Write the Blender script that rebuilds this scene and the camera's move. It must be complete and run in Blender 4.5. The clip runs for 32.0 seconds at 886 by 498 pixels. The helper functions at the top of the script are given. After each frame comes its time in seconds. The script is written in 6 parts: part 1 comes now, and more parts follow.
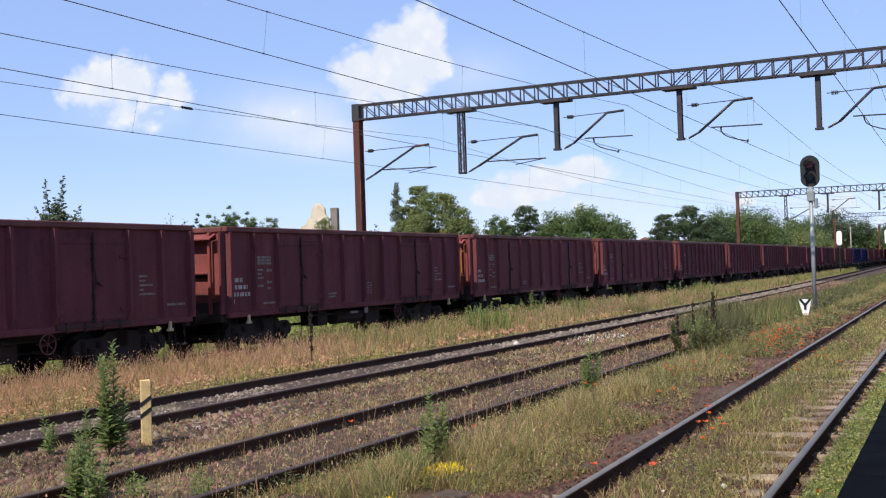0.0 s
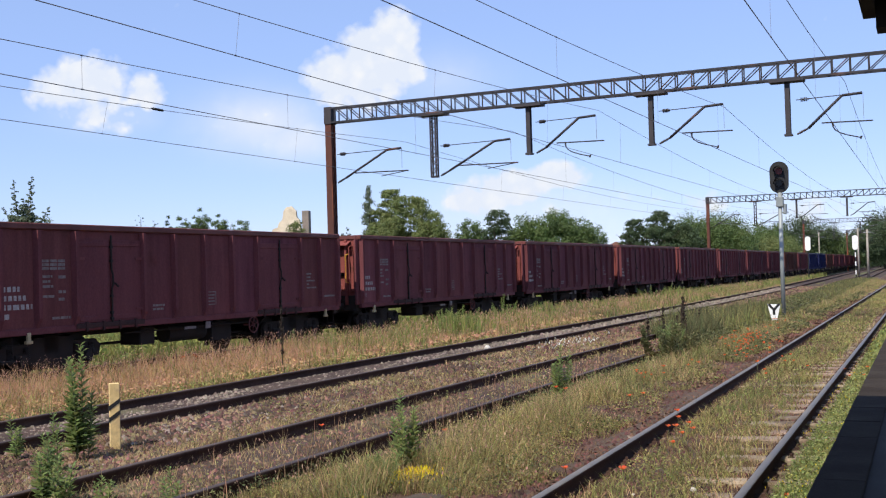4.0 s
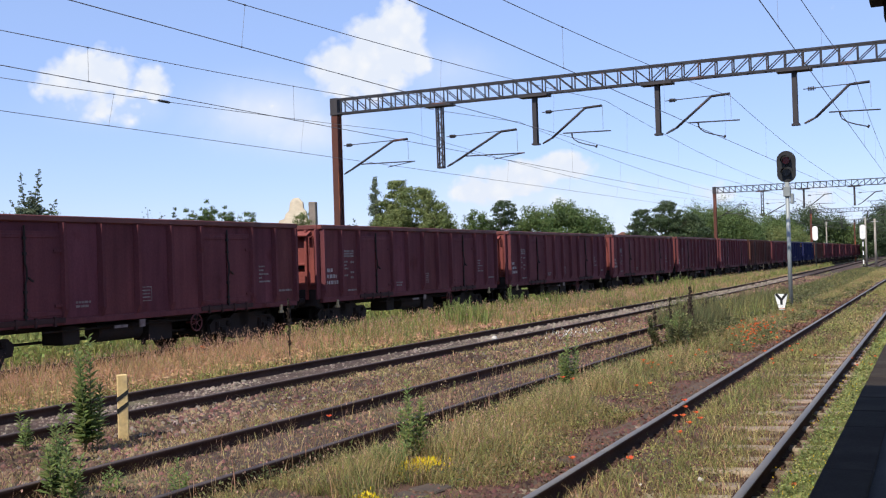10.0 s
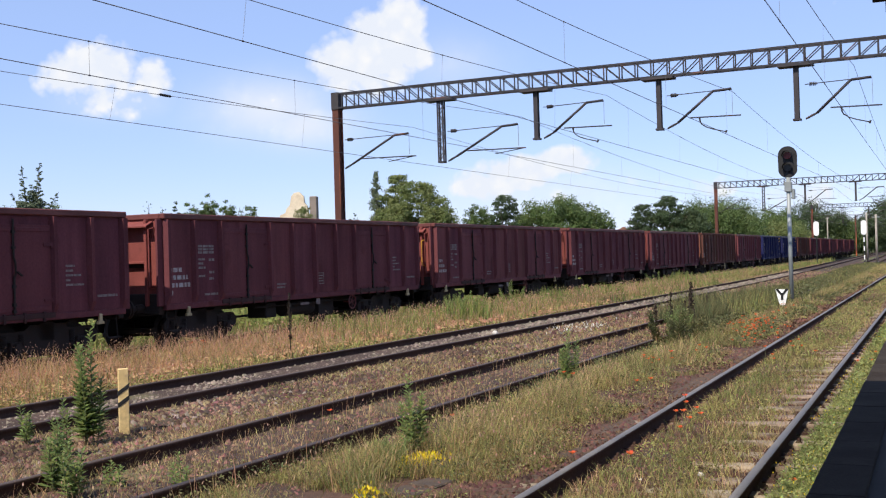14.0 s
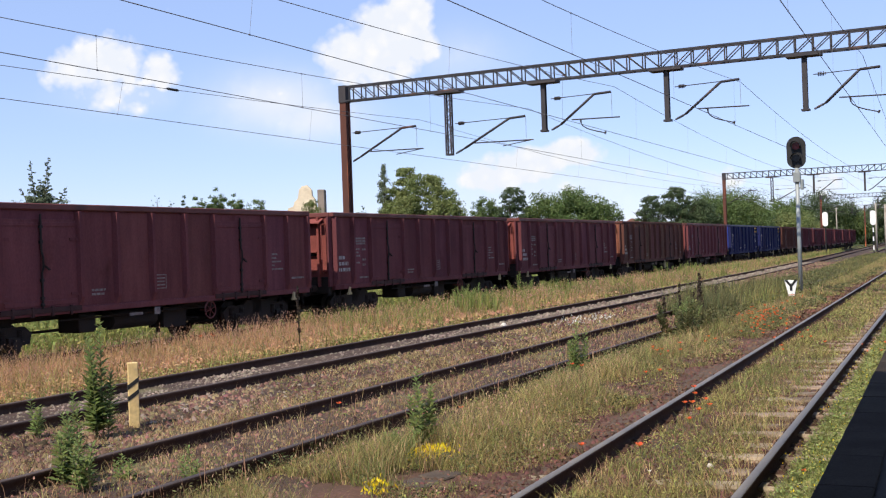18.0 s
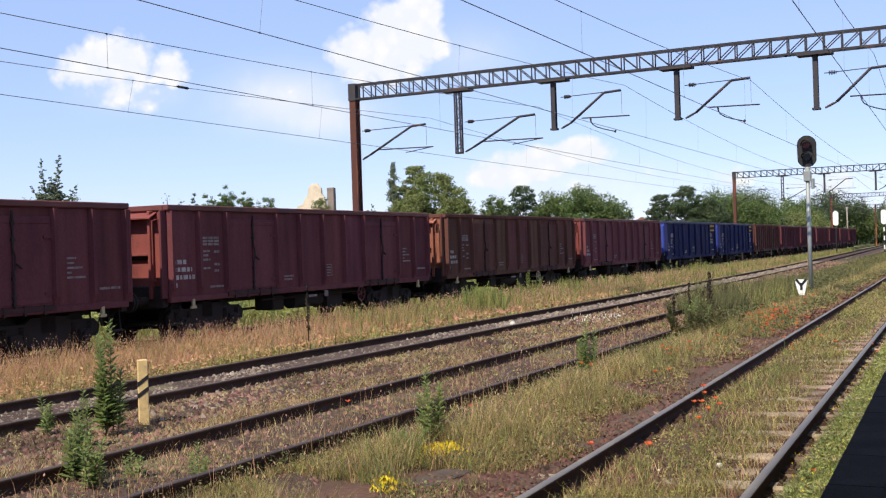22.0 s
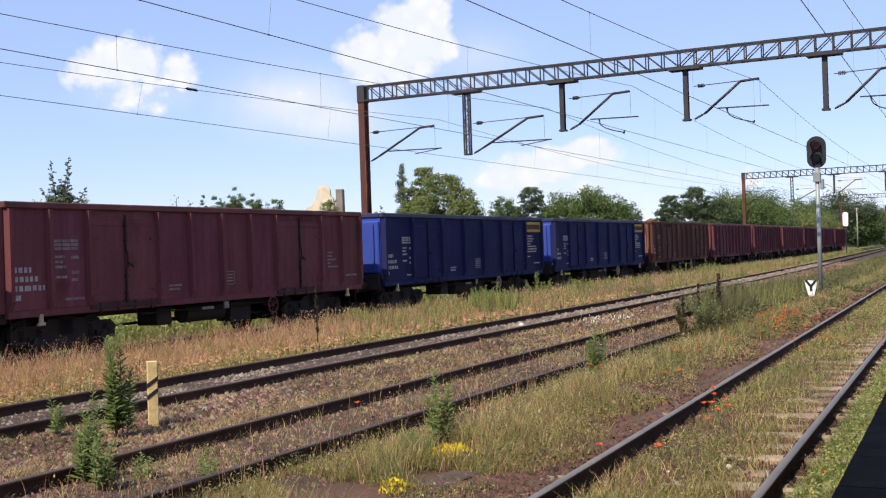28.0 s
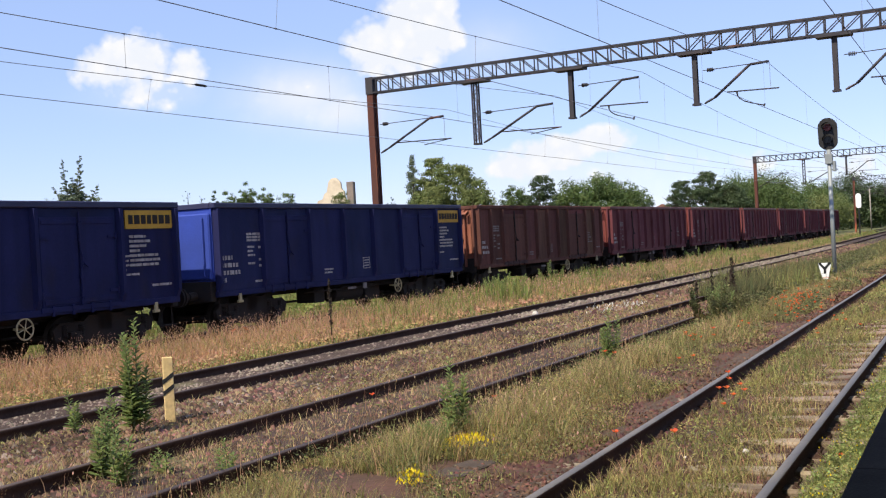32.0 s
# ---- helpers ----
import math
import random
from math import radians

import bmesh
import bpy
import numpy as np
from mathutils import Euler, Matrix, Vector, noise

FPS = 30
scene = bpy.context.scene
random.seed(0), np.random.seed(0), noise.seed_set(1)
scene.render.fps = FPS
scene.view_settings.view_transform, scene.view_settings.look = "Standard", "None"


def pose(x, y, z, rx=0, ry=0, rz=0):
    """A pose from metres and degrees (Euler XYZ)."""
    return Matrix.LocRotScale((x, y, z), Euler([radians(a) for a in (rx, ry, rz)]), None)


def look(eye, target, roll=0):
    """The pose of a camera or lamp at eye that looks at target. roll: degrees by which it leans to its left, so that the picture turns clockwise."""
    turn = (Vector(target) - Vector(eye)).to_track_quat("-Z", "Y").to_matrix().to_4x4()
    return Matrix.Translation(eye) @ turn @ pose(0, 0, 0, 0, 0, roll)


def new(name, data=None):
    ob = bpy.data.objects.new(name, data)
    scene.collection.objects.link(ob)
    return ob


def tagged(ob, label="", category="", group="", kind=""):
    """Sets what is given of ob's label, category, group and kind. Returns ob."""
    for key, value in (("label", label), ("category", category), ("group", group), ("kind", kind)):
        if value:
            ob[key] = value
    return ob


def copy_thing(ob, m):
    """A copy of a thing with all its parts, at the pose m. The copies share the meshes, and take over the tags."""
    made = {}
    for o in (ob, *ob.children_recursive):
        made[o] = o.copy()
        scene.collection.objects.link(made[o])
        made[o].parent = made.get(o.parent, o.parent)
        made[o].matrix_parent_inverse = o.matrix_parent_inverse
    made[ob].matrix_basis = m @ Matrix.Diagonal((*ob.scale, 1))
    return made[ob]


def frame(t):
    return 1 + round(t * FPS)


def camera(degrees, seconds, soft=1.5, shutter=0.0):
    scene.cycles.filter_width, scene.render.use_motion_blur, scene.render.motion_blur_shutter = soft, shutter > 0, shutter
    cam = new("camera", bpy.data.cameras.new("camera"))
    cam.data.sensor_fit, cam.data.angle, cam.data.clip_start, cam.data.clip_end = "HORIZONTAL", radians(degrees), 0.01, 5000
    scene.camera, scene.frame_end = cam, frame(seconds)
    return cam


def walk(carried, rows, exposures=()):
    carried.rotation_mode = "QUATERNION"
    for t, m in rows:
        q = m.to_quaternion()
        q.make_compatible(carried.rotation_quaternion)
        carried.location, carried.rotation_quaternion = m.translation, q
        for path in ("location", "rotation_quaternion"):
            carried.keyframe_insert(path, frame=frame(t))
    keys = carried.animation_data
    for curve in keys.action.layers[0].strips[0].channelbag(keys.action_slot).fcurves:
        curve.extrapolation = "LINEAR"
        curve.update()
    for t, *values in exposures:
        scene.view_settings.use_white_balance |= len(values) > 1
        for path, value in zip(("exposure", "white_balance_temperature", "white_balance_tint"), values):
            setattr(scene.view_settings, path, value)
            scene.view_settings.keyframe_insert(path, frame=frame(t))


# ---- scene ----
cam = camera(43.72, 32.0, soft=1.2)
EYE = (0.0, 0.0, 1.81)
TURNS = [
    (0, 91.056, 1.858, -63.322),
    (0.5, 91.062, 1.750, -63.397),
    (1, 91.068, 1.411, -63.656),
    (1.5, 91.191, 1.380, -64.230),
    (2, 91.418, 1.545, -64.798),
    (2.5, 91.457, 1.469, -64.969),
    (3, 91.342, 1.328, -64.831),
    (3.5, 91.284, 1.484, -64.795),
    (5.5, 90.951, 1.655, -64.738),
    (6, 90.809, 1.623, -64.661),
    (6.5, 90.822, 1.807, -64.618),
    (7, 90.823, 1.789, -64.526),
    (7.5, 90.811, 1.650, -64.364),
    (8, 90.736, 1.555, -64.171),
    (8.5, 90.752, 1.658, -64.207),
    (9, 90.851, 1.718, -64.440),
    (9.5, 90.847, 1.722, -64.526),
    (10, 90.738, 1.795, -64.443),
    (10.5, 90.649, 1.759, -64.312),
    (11, 90.630, 1.817, -64.271),
    (11.5, 90.648, 1.996, -64.275),
    (12, 90.572, 1.892, -64.048),
    (12.5, 90.412, 1.681, -64.102),
    (13, 90.219, 1.473, -64.127),
    (13.5, 90.293, 1.502, -64.237),
    (14, 90.460, 1.678, -64.399),
    (14.5, 90.481, 1.836, -64.472),
    (16.5, 90.310, 1.910, -64.147),
    (17, 90.343, 2.033, -64.030),
    (17.5, 90.274, 2.065, -63.985),
    (18, 90.086, 1.978, -63.978),
    (18.5, 89.978, 2.072, -64.001),
    (19, 89.983, 2.142, -64.039),
    (19.5, 89.987, 2.095, -63.944),
    (20, 90.004, 1.987, -63.791),
    (20.5, 90.013, 1.968, -63.654),
    (21, 90.012, 1.958, -63.598),
    (21.5, 90.054, 1.842, -63.598),
    (22, 90.014, 1.834, -63.494),
    (22.5, 89.954, 1.764, -63.371),
    (23, 89.852, 1.808, -63.372),
    (23.5, 89.798, 1.887, -63.497),
    (24, 89.756, 1.944, -63.556),
    (24.5, 89.616, 1.993, -63.492),
    (25, 89.583, 1.899, -63.372),
    (25.5, 89.602, 1.937, -63.214),
    (27.5, 90.032, 1.896, -62.977),
    (28, 90.102, 1.899, -63.040),
    (28.5, 90.207, 1.960, -63.154),
    (29, 90.242, 2.075, -63.180),
    (29.5, 90.241, 2.068, -63.104),
    (30, 90.177, 2.089, -63.008),
    (30.5, 90.156, 2.072, -63.025),
    (31, 90.049, 2.273, -63.074),
    (31.5, 89.889, 2.726, -63.010),
    (32, 89.630, 3.120, -62.422),
]
walk(cam, [(t, pose(*EYE, rx, ry, rz)) for t, rx, ry, rz in TURNS],
     exposures=[(0, 0.36, 6250, 10), (9, 0.36, 6250, 10), (13, 0.40, 6400, 10), (19, 0.47, 6600, 10), (25, 0.51, 6700, 10), (28, 0.48, 6650, 10), (32, 0.48, 6650, 10)])

# ---- daylight ----
SUN = Vector((-0.60, 0.10, 0.79)).normalized()
lamp = bpy.data.lights.new("sun", "SUN")
lamp.energy, lamp.angle, lamp.color = 5.0, radians(0.53), (1.0, 0.91, 0.77)
sun = new("sun", lamp)
sun.matrix_world = look(SUN * 60, (0, 0, 0))


def calc(tree, op, a, b=None, c=None, clamp=False):
    n = tree.nodes.new("ShaderNodeMath")
    n.operation, n.use_clamp = op, clamp
    for i, v in enumerate((a, b, c)):
        if v is None:
            continue
        if isinstance(v, (int, float)):
            n.inputs[i].default_value = v
        else:
            tree.links.new(v, n.inputs[i])
    return n.outputs[0]


def vdot(tree, vec, const):
    n = tree.nodes.new("ShaderNodeVectorMath")
    n.operation = "DOT_PRODUCT"
    tree.links.new(vec, n.inputs[0])
    n.inputs[1].default_value = const
    return n.outputs["Value"]


world = bpy.data.worlds.new("sky")
scene.world = world
world.use_nodes = True
wt = world.node_tree
wt.nodes.clear()
w_out = wt.nodes.new("ShaderNodeOutputWorld")
sky = wt.nodes.new("ShaderNodeTexSky")
sky.sky_type, sky.sun_disc = "NISHITA", False
sky.sun_elevation, sky.sun_rotation = math.asin(SUN.z), math.atan2(SUN.x, SUN.y) % (2 * math.pi)
sky.air_density, sky.dust_density, sky.ozone_density, sky.altitude = 0.95, 0.02, 6.0, 100
sky_bg = wt.nodes.new("ShaderNodeBackground")
sky_bg.inputs["Strength"].default_value = 0.122
sky_tint = wt.nodes.new("ShaderNodeMixRGB")
sky_tint.blend_type = "MULTIPLY"
sky_tint.inputs[0].default_value, sky_tint.inputs[2].default_value = 1.0, (1.10, 0.966, 1.105, 1)
wt.links.new(sky.outputs[0], sky_tint.inputs[1])
sky_haze = wt.nodes.new("ShaderNodeMixRGB")
sky_haze.inputs[0].default_value, sky_haze.inputs[2].default_value = 0.52, (3.02, 4.02, 6.08, 1)
wt.links.new(sky_tint.outputs[0], sky_haze.inputs[1])
wt.links.new(sky_haze.outputs[0], sky_bg.inputs["Color"])
cloud_bg = wt.nodes.new("ShaderNodeBackground")
cloud_bg.inputs["Strength"].default_value = 0.75
# cumulus clouds over the low country, as soft lumps on the sky round one direction
way = wt.nodes.new("ShaderNodeTexCoord").outputs["Generated"]
ahead = calc(wt, "MAXIMUM", vdot(wt, way, (0.90223, 0.43100, 0.01484)), 0.05)
u = calc(wt, "SUBTRACT", calc(wt, "DIVIDE", vdot(wt, way, (0.43126, -0.90173, -0.02998)), ahead), 0.003)
v = calc(wt, "DIVIDE", vdot(wt, way, (-0.00046, -0.03345, 0.99944)), ahead)
place = wt.nodes.new("ShaderNodeCombineXYZ")
wt.links.new(u, place.inputs[0]), wt.links.new(v, place.inputs[1])


def sky_noise(scale, detail, rough):
    n = wt.nodes.new("ShaderNodeTexNoise")
    n.inputs["Scale"].default_value, n.inputs["Detail"].default_value, n.inputs["Roughness"].default_value = scale, detail, rough
    wt.links.new(place.outputs[0], n.inputs["Vector"])
    return calc(wt, "SUBTRACT", n.outputs["Fac"], 0.5)


billow, wisps = sky_noise(42, 8, 0.6), sky_noise(17, 5, 0.6)
puff = wt.nodes.new("ShaderNodeTexVoronoi")
puff.feature = "SMOOTH_F1"
puff.inputs["Scale"].default_value, puff.inputs["Smoothness"].default_value, puff.inputs["Detail"].default_value = 46, 0.35, 2.0
wt.links.new(place.outputs[0], puff.inputs["Vector"])
puffs = calc(wt, "SUBTRACT", 0.52, puff.outputs["Distance"])
# across, up, half width, half height, weight
LUMPS = [(-0.345, 0.150, 0.034, 0.024, 1.2), (-0.316, 0.155, 0.042, 0.031, 1.2), (-0.314, 0.134, 0.040, 0.024, 0.95), (-0.267, 0.148, 0.023, 0.019, 1.1), (-0.296, 0.124, 0.030, 0.017, 0.7),
         (-0.043, 0.200, 0.027, 0.028, 1.3), (-0.056, 0.178, 0.042, 0.038, 1.5), (-0.094, 0.160, 0.034, 0.029, 1.4), (-0.036, 0.170, 0.028, 0.032, 1.2), (-0.072, 0.148, 0.047, 0.023, 0.9),
         (-0.155, 0.120, 0.050, 0.022, 0.55), (-0.118, 0.106, 0.036, 0.018, 0.50), (-0.188, 0.126, 0.026, 0.013, 0.30),
         (0.030, 0.050, 0.030, 0.018, 1.25), (0.064, 0.062, 0.044, 0.021, 1.4), (0.104, 0.073, 0.034, 0.015, 1.3), (0.075, 0.042, 0.085, 0.020, 0.5), (0.170, 0.050, 0.040, 0.012, 0.35), (0.240, 0.050, 0.024, 0.012, 0.8), (0.33, 0.042, 0.05, 0.015, 0.7)]
thick = 0.0
for lu, lv, lw, lh, weight in LUMPS:
    du, dv = calc(wt, "DIVIDE", calc(wt, "SUBTRACT", u, lu), lw), calc(wt, "DIVIDE", calc(wt, "SUBTRACT", v, lv), lh)
    r2 = calc(wt, "ADD", calc(wt, "MULTIPLY", du, du), calc(wt, "MULTIPLY", dv, dv))
    lump = calc(wt, "MULTIPLY", calc(wt, "SUBTRACT", 1.25, r2), weight)
    thick = calc(wt, "MAXIMUM", thick, lump)
edge = calc(wt, "ADD", calc(wt, "ADD", calc(wt, "MULTIPLY", billow, 1.2), calc(wt, "MULTIPLY", wisps, 0.9)), calc(wt, "MULTIPLY", puffs, 0.9))
cover = calc(wt, "SMOOTH_MAX", calc(wt, "ADD", thick, calc(wt, "MULTIPLY", edge, calc(wt, "MINIMUM", calc(wt, "ADD", thick, 0.35), 1.0))), 0.0, 0.1)
cover = calc(wt, "MULTIPLY", calc(wt, "MULTIPLY", calc(wt, "SUBTRACT", cover, 0.06), 1.45, clamp=True), 0.98)
veil = 0.0
for lu, lv, lw, lh, weight in ((-0.162, 0.120, 0.070, 0.032, 0.85), (-0.128, 0.106, 0.055, 0.026, 0.84), (0.085, 0.044, 0.120, 0.028, 0.52), (-0.30, 0.128, 0.060, 0.020, 0.40), (0.0, 0.16, 0.06, 0.03, 0.35)):
    du, dv = calc(wt, "DIVIDE", calc(wt, "SUBTRACT", u, lu), lw), calc(wt, "DIVIDE", calc(wt, "SUBTRACT", v, lv), lh)
    r2 = calc(wt, "ADD", calc(wt, "MULTIPLY", du, du), calc(wt, "MULTIPLY", dv, dv))
    soft_lump = calc(wt, "MULTIPLY", calc(wt, "EXPONENT", calc(wt, "MULTIPLY", r2, -1.6)), weight)
    veil = calc(wt, "MAXIMUM", veil, soft_lump)
veil = calc(wt, "MULTIPLY", veil, calc(wt, "ADD", calc(wt, "MULTIPLY", wisps, 1.6), 1.0, clamp=True))
cover = calc(wt, "MAXIMUM", cover, veil)
tone = wt.nodes.new("ShaderNodeMixRGB")
tone.inputs[1].default_value, tone.inputs[2].default_value = (0.85, 0.89, 0.97, 1), (1.0, 0.99, 0.98, 1)
wt.links.new(calc(wt, "ADD", calc(wt, "ADD", calc(wt, "MULTIPLY", billow, 1.2), calc(wt, "MULTIPLY", puffs, 1.3)), 0.55, clamp=True), tone.inputs[0])
wt.links.new(tone.outputs[0], cloud_bg.inputs["Color"])
w_mix = wt.nodes.new("ShaderNodeMixShader")
wt.links.new(cover, w_mix.inputs[0]), wt.links.new(sky_bg.outputs[0], w_mix.inputs[1]), wt.links.new(cloud_bg.outputs[0], w_mix.inputs[2])
wt.links.new(w_mix.outputs[0], w_out.inputs["Surface"])


# ---- materials ----
def material(name, a, b, scale=3.0, rough=0.75, metal=0.0, bump=0.15, fine=45.0, grain=0.35, vary="", amount=0.25, stain=None, stain_scale=1.2, stain_at=0.56, stretch=(1, 1, 1), coat=0.0, sheer=0.0, spec=0.3, streak=0.0):
    """Two colours in patches, fine grain over them, stains of a third colour, and differences from piece to piece."""
    m = bpy.data.materials.new(name)
    m.use_nodes = True
    t = m.node_tree
    p = t.nodes["Principled BSDF"]
    co = t.nodes.new("ShaderNodeTexCoord").outputs["Object"]
    if vary == "place":
        co = t.nodes.new("ShaderNodeNewGeometry").outputs["Position"]
    else:
        away = t.nodes.new("ShaderNodeVectorMath")
        away.operation = "ADD"
        own = calc(t, "MULTIPLY", t.nodes.new("ShaderNodeObjectInfo").outputs["Random"], 37.0)
        t.links.new(co, away.inputs[0]), t.links.new(own, away.inputs[1])
        co = away.outputs[0]
    mp = t.nodes.new("ShaderNodeMapping")
    mp.inputs["Scale"].default_value = stretch
    t.links.new(co, mp.inputs[0])

    def noise_of(s, d=5.0):
        n = t.nodes.new("ShaderNodeTexNoise")
        n.inputs["Scale"].default_value, n.inputs["Detail"].default_value = s, d
        t.links.new(mp.outputs[0], n.inputs["Vector"])
        return n.outputs["Fac"]

    def mix(f, x, y, kind="MIX"):
        n = t.nodes.new("ShaderNodeMixRGB")
        n.blend_type = kind
        for i, val in enumerate((f, x, y)):
            if isinstance(val, tuple):
                n.inputs[i].default_value = (*val, 1)
            elif isinstance(val, (int, float)):
                n.inputs[i].default_value = val
            else:
                t.links.new(val, n.inputs[i])
        return n.outputs[0]

    big, small = noise_of(scale), noise_of(fine, 3.0)
    col = mix(calc(t, "MULTIPLY_ADD", calc(t, "SUBTRACT", big, 0.5), 3.0, 0.5, clamp=True), a, b)
    if stain:
        f = calc(t, "MULTIPLY", calc(t, "SUBTRACT", noise_of(stain_scale, 8.0), stain_at), 7.0, clamp=True)
        col = mix(f, col, stain)
    if streak:
        mp2 = t.nodes.new("ShaderNodeMapping")
        mp2.inputs["Scale"].default_value = (2.6, 2.6, 0.25)
        t.links.new(co, mp2.inputs[0])
        n2 = t.nodes.new("ShaderNodeTexNoise")
        n2.inputs["Scale"].default_value, n2.inputs["Detail"].default_value = 1.6, 6.0
        t.links.new(mp2.outputs[0], n2.inputs["Vector"])
        run = calc(t, "MULTIPLY_ADD", calc(t, "SUBTRACT", n2.outputs["Fac"], 0.5), streak * 4, 1.0)
        rv = t.nodes.new("ShaderNodeCombineXYZ")
        for i in range(3):
            t.links.new(run, rv.inputs[i])
        col = mix(1.0, col, rv.outputs[0], "MULTIPLY")
    g = calc(t, "MULTIPLY_ADD", calc(t, "SUBTRACT", small, 0.5), grain * 2, 1.0)
    gv = t.nodes.new("ShaderNodeCombineXYZ")
    for i in range(3):
        t.links.new(g, gv.inputs[i])
    col = mix(1.0, col, gv.outputs[0], "MULTIPLY")
    if vary in ("object", "island"):
        r = t.nodes.new("ShaderNodeObjectInfo").outputs["Random"] if vary == "object" else t.nodes.new("ShaderNodeNewGeometry").outputs["Random Per Island"]
        hs = t.nodes.new("ShaderNodeHueSaturation")
        t.links.new(col, hs.inputs["Color"])
        t.links.new(calc(t, "MULTIPLY_ADD", r, amount * 2, 1.0 - amount), hs.inputs["Value"])
        t.links.new(calc(t, "MULTIPLY_ADD", calc(t, "FRACT", calc(t, "MULTIPLY", r, 7.3)), amount * 0.16, 0.5 - amount * 0.08), hs.inputs["Hue"])
        col = hs.outputs[0]
    t.links.new(col, p.inputs["Base Color"])
    t.links.new(calc(t, "MULTIPLY_ADD", calc(t, "SUBTRACT", big, 0.5), 0.4, rough, clamp=True), p.inputs["Roughness"])
    p.inputs["Metallic"].default_value = metal
    p.inputs["Coat Weight"].default_value = coat
    p.inputs["Specular IOR Level"].default_value = spec
    if bump:
        bn = t.nodes.new("ShaderNodeBump")
        bn.inputs["Strength"].default_value, bn.inputs["Distance"].default_value = bump, 0.02
        t.links.new(small, bn.inputs["Height"])
        t.links.new(bn.outputs[0], p.inputs["Normal"])
    if sheer:
        tr = t.nodes.new("ShaderNodeBsdfTranslucent")
        t.links.new(col, tr.inputs["Color"])
        ms = t.nodes.new("ShaderNodeMixShader")
        ms.inputs[0].default_value = sheer
        t.links.new(p.outputs[0], ms.inputs[1]), t.links.new(tr.outputs[0], ms.inputs[2])
        t.links.new(ms.outputs[0], t.nodes["Material Output"].inputs["Surface"])
    return m


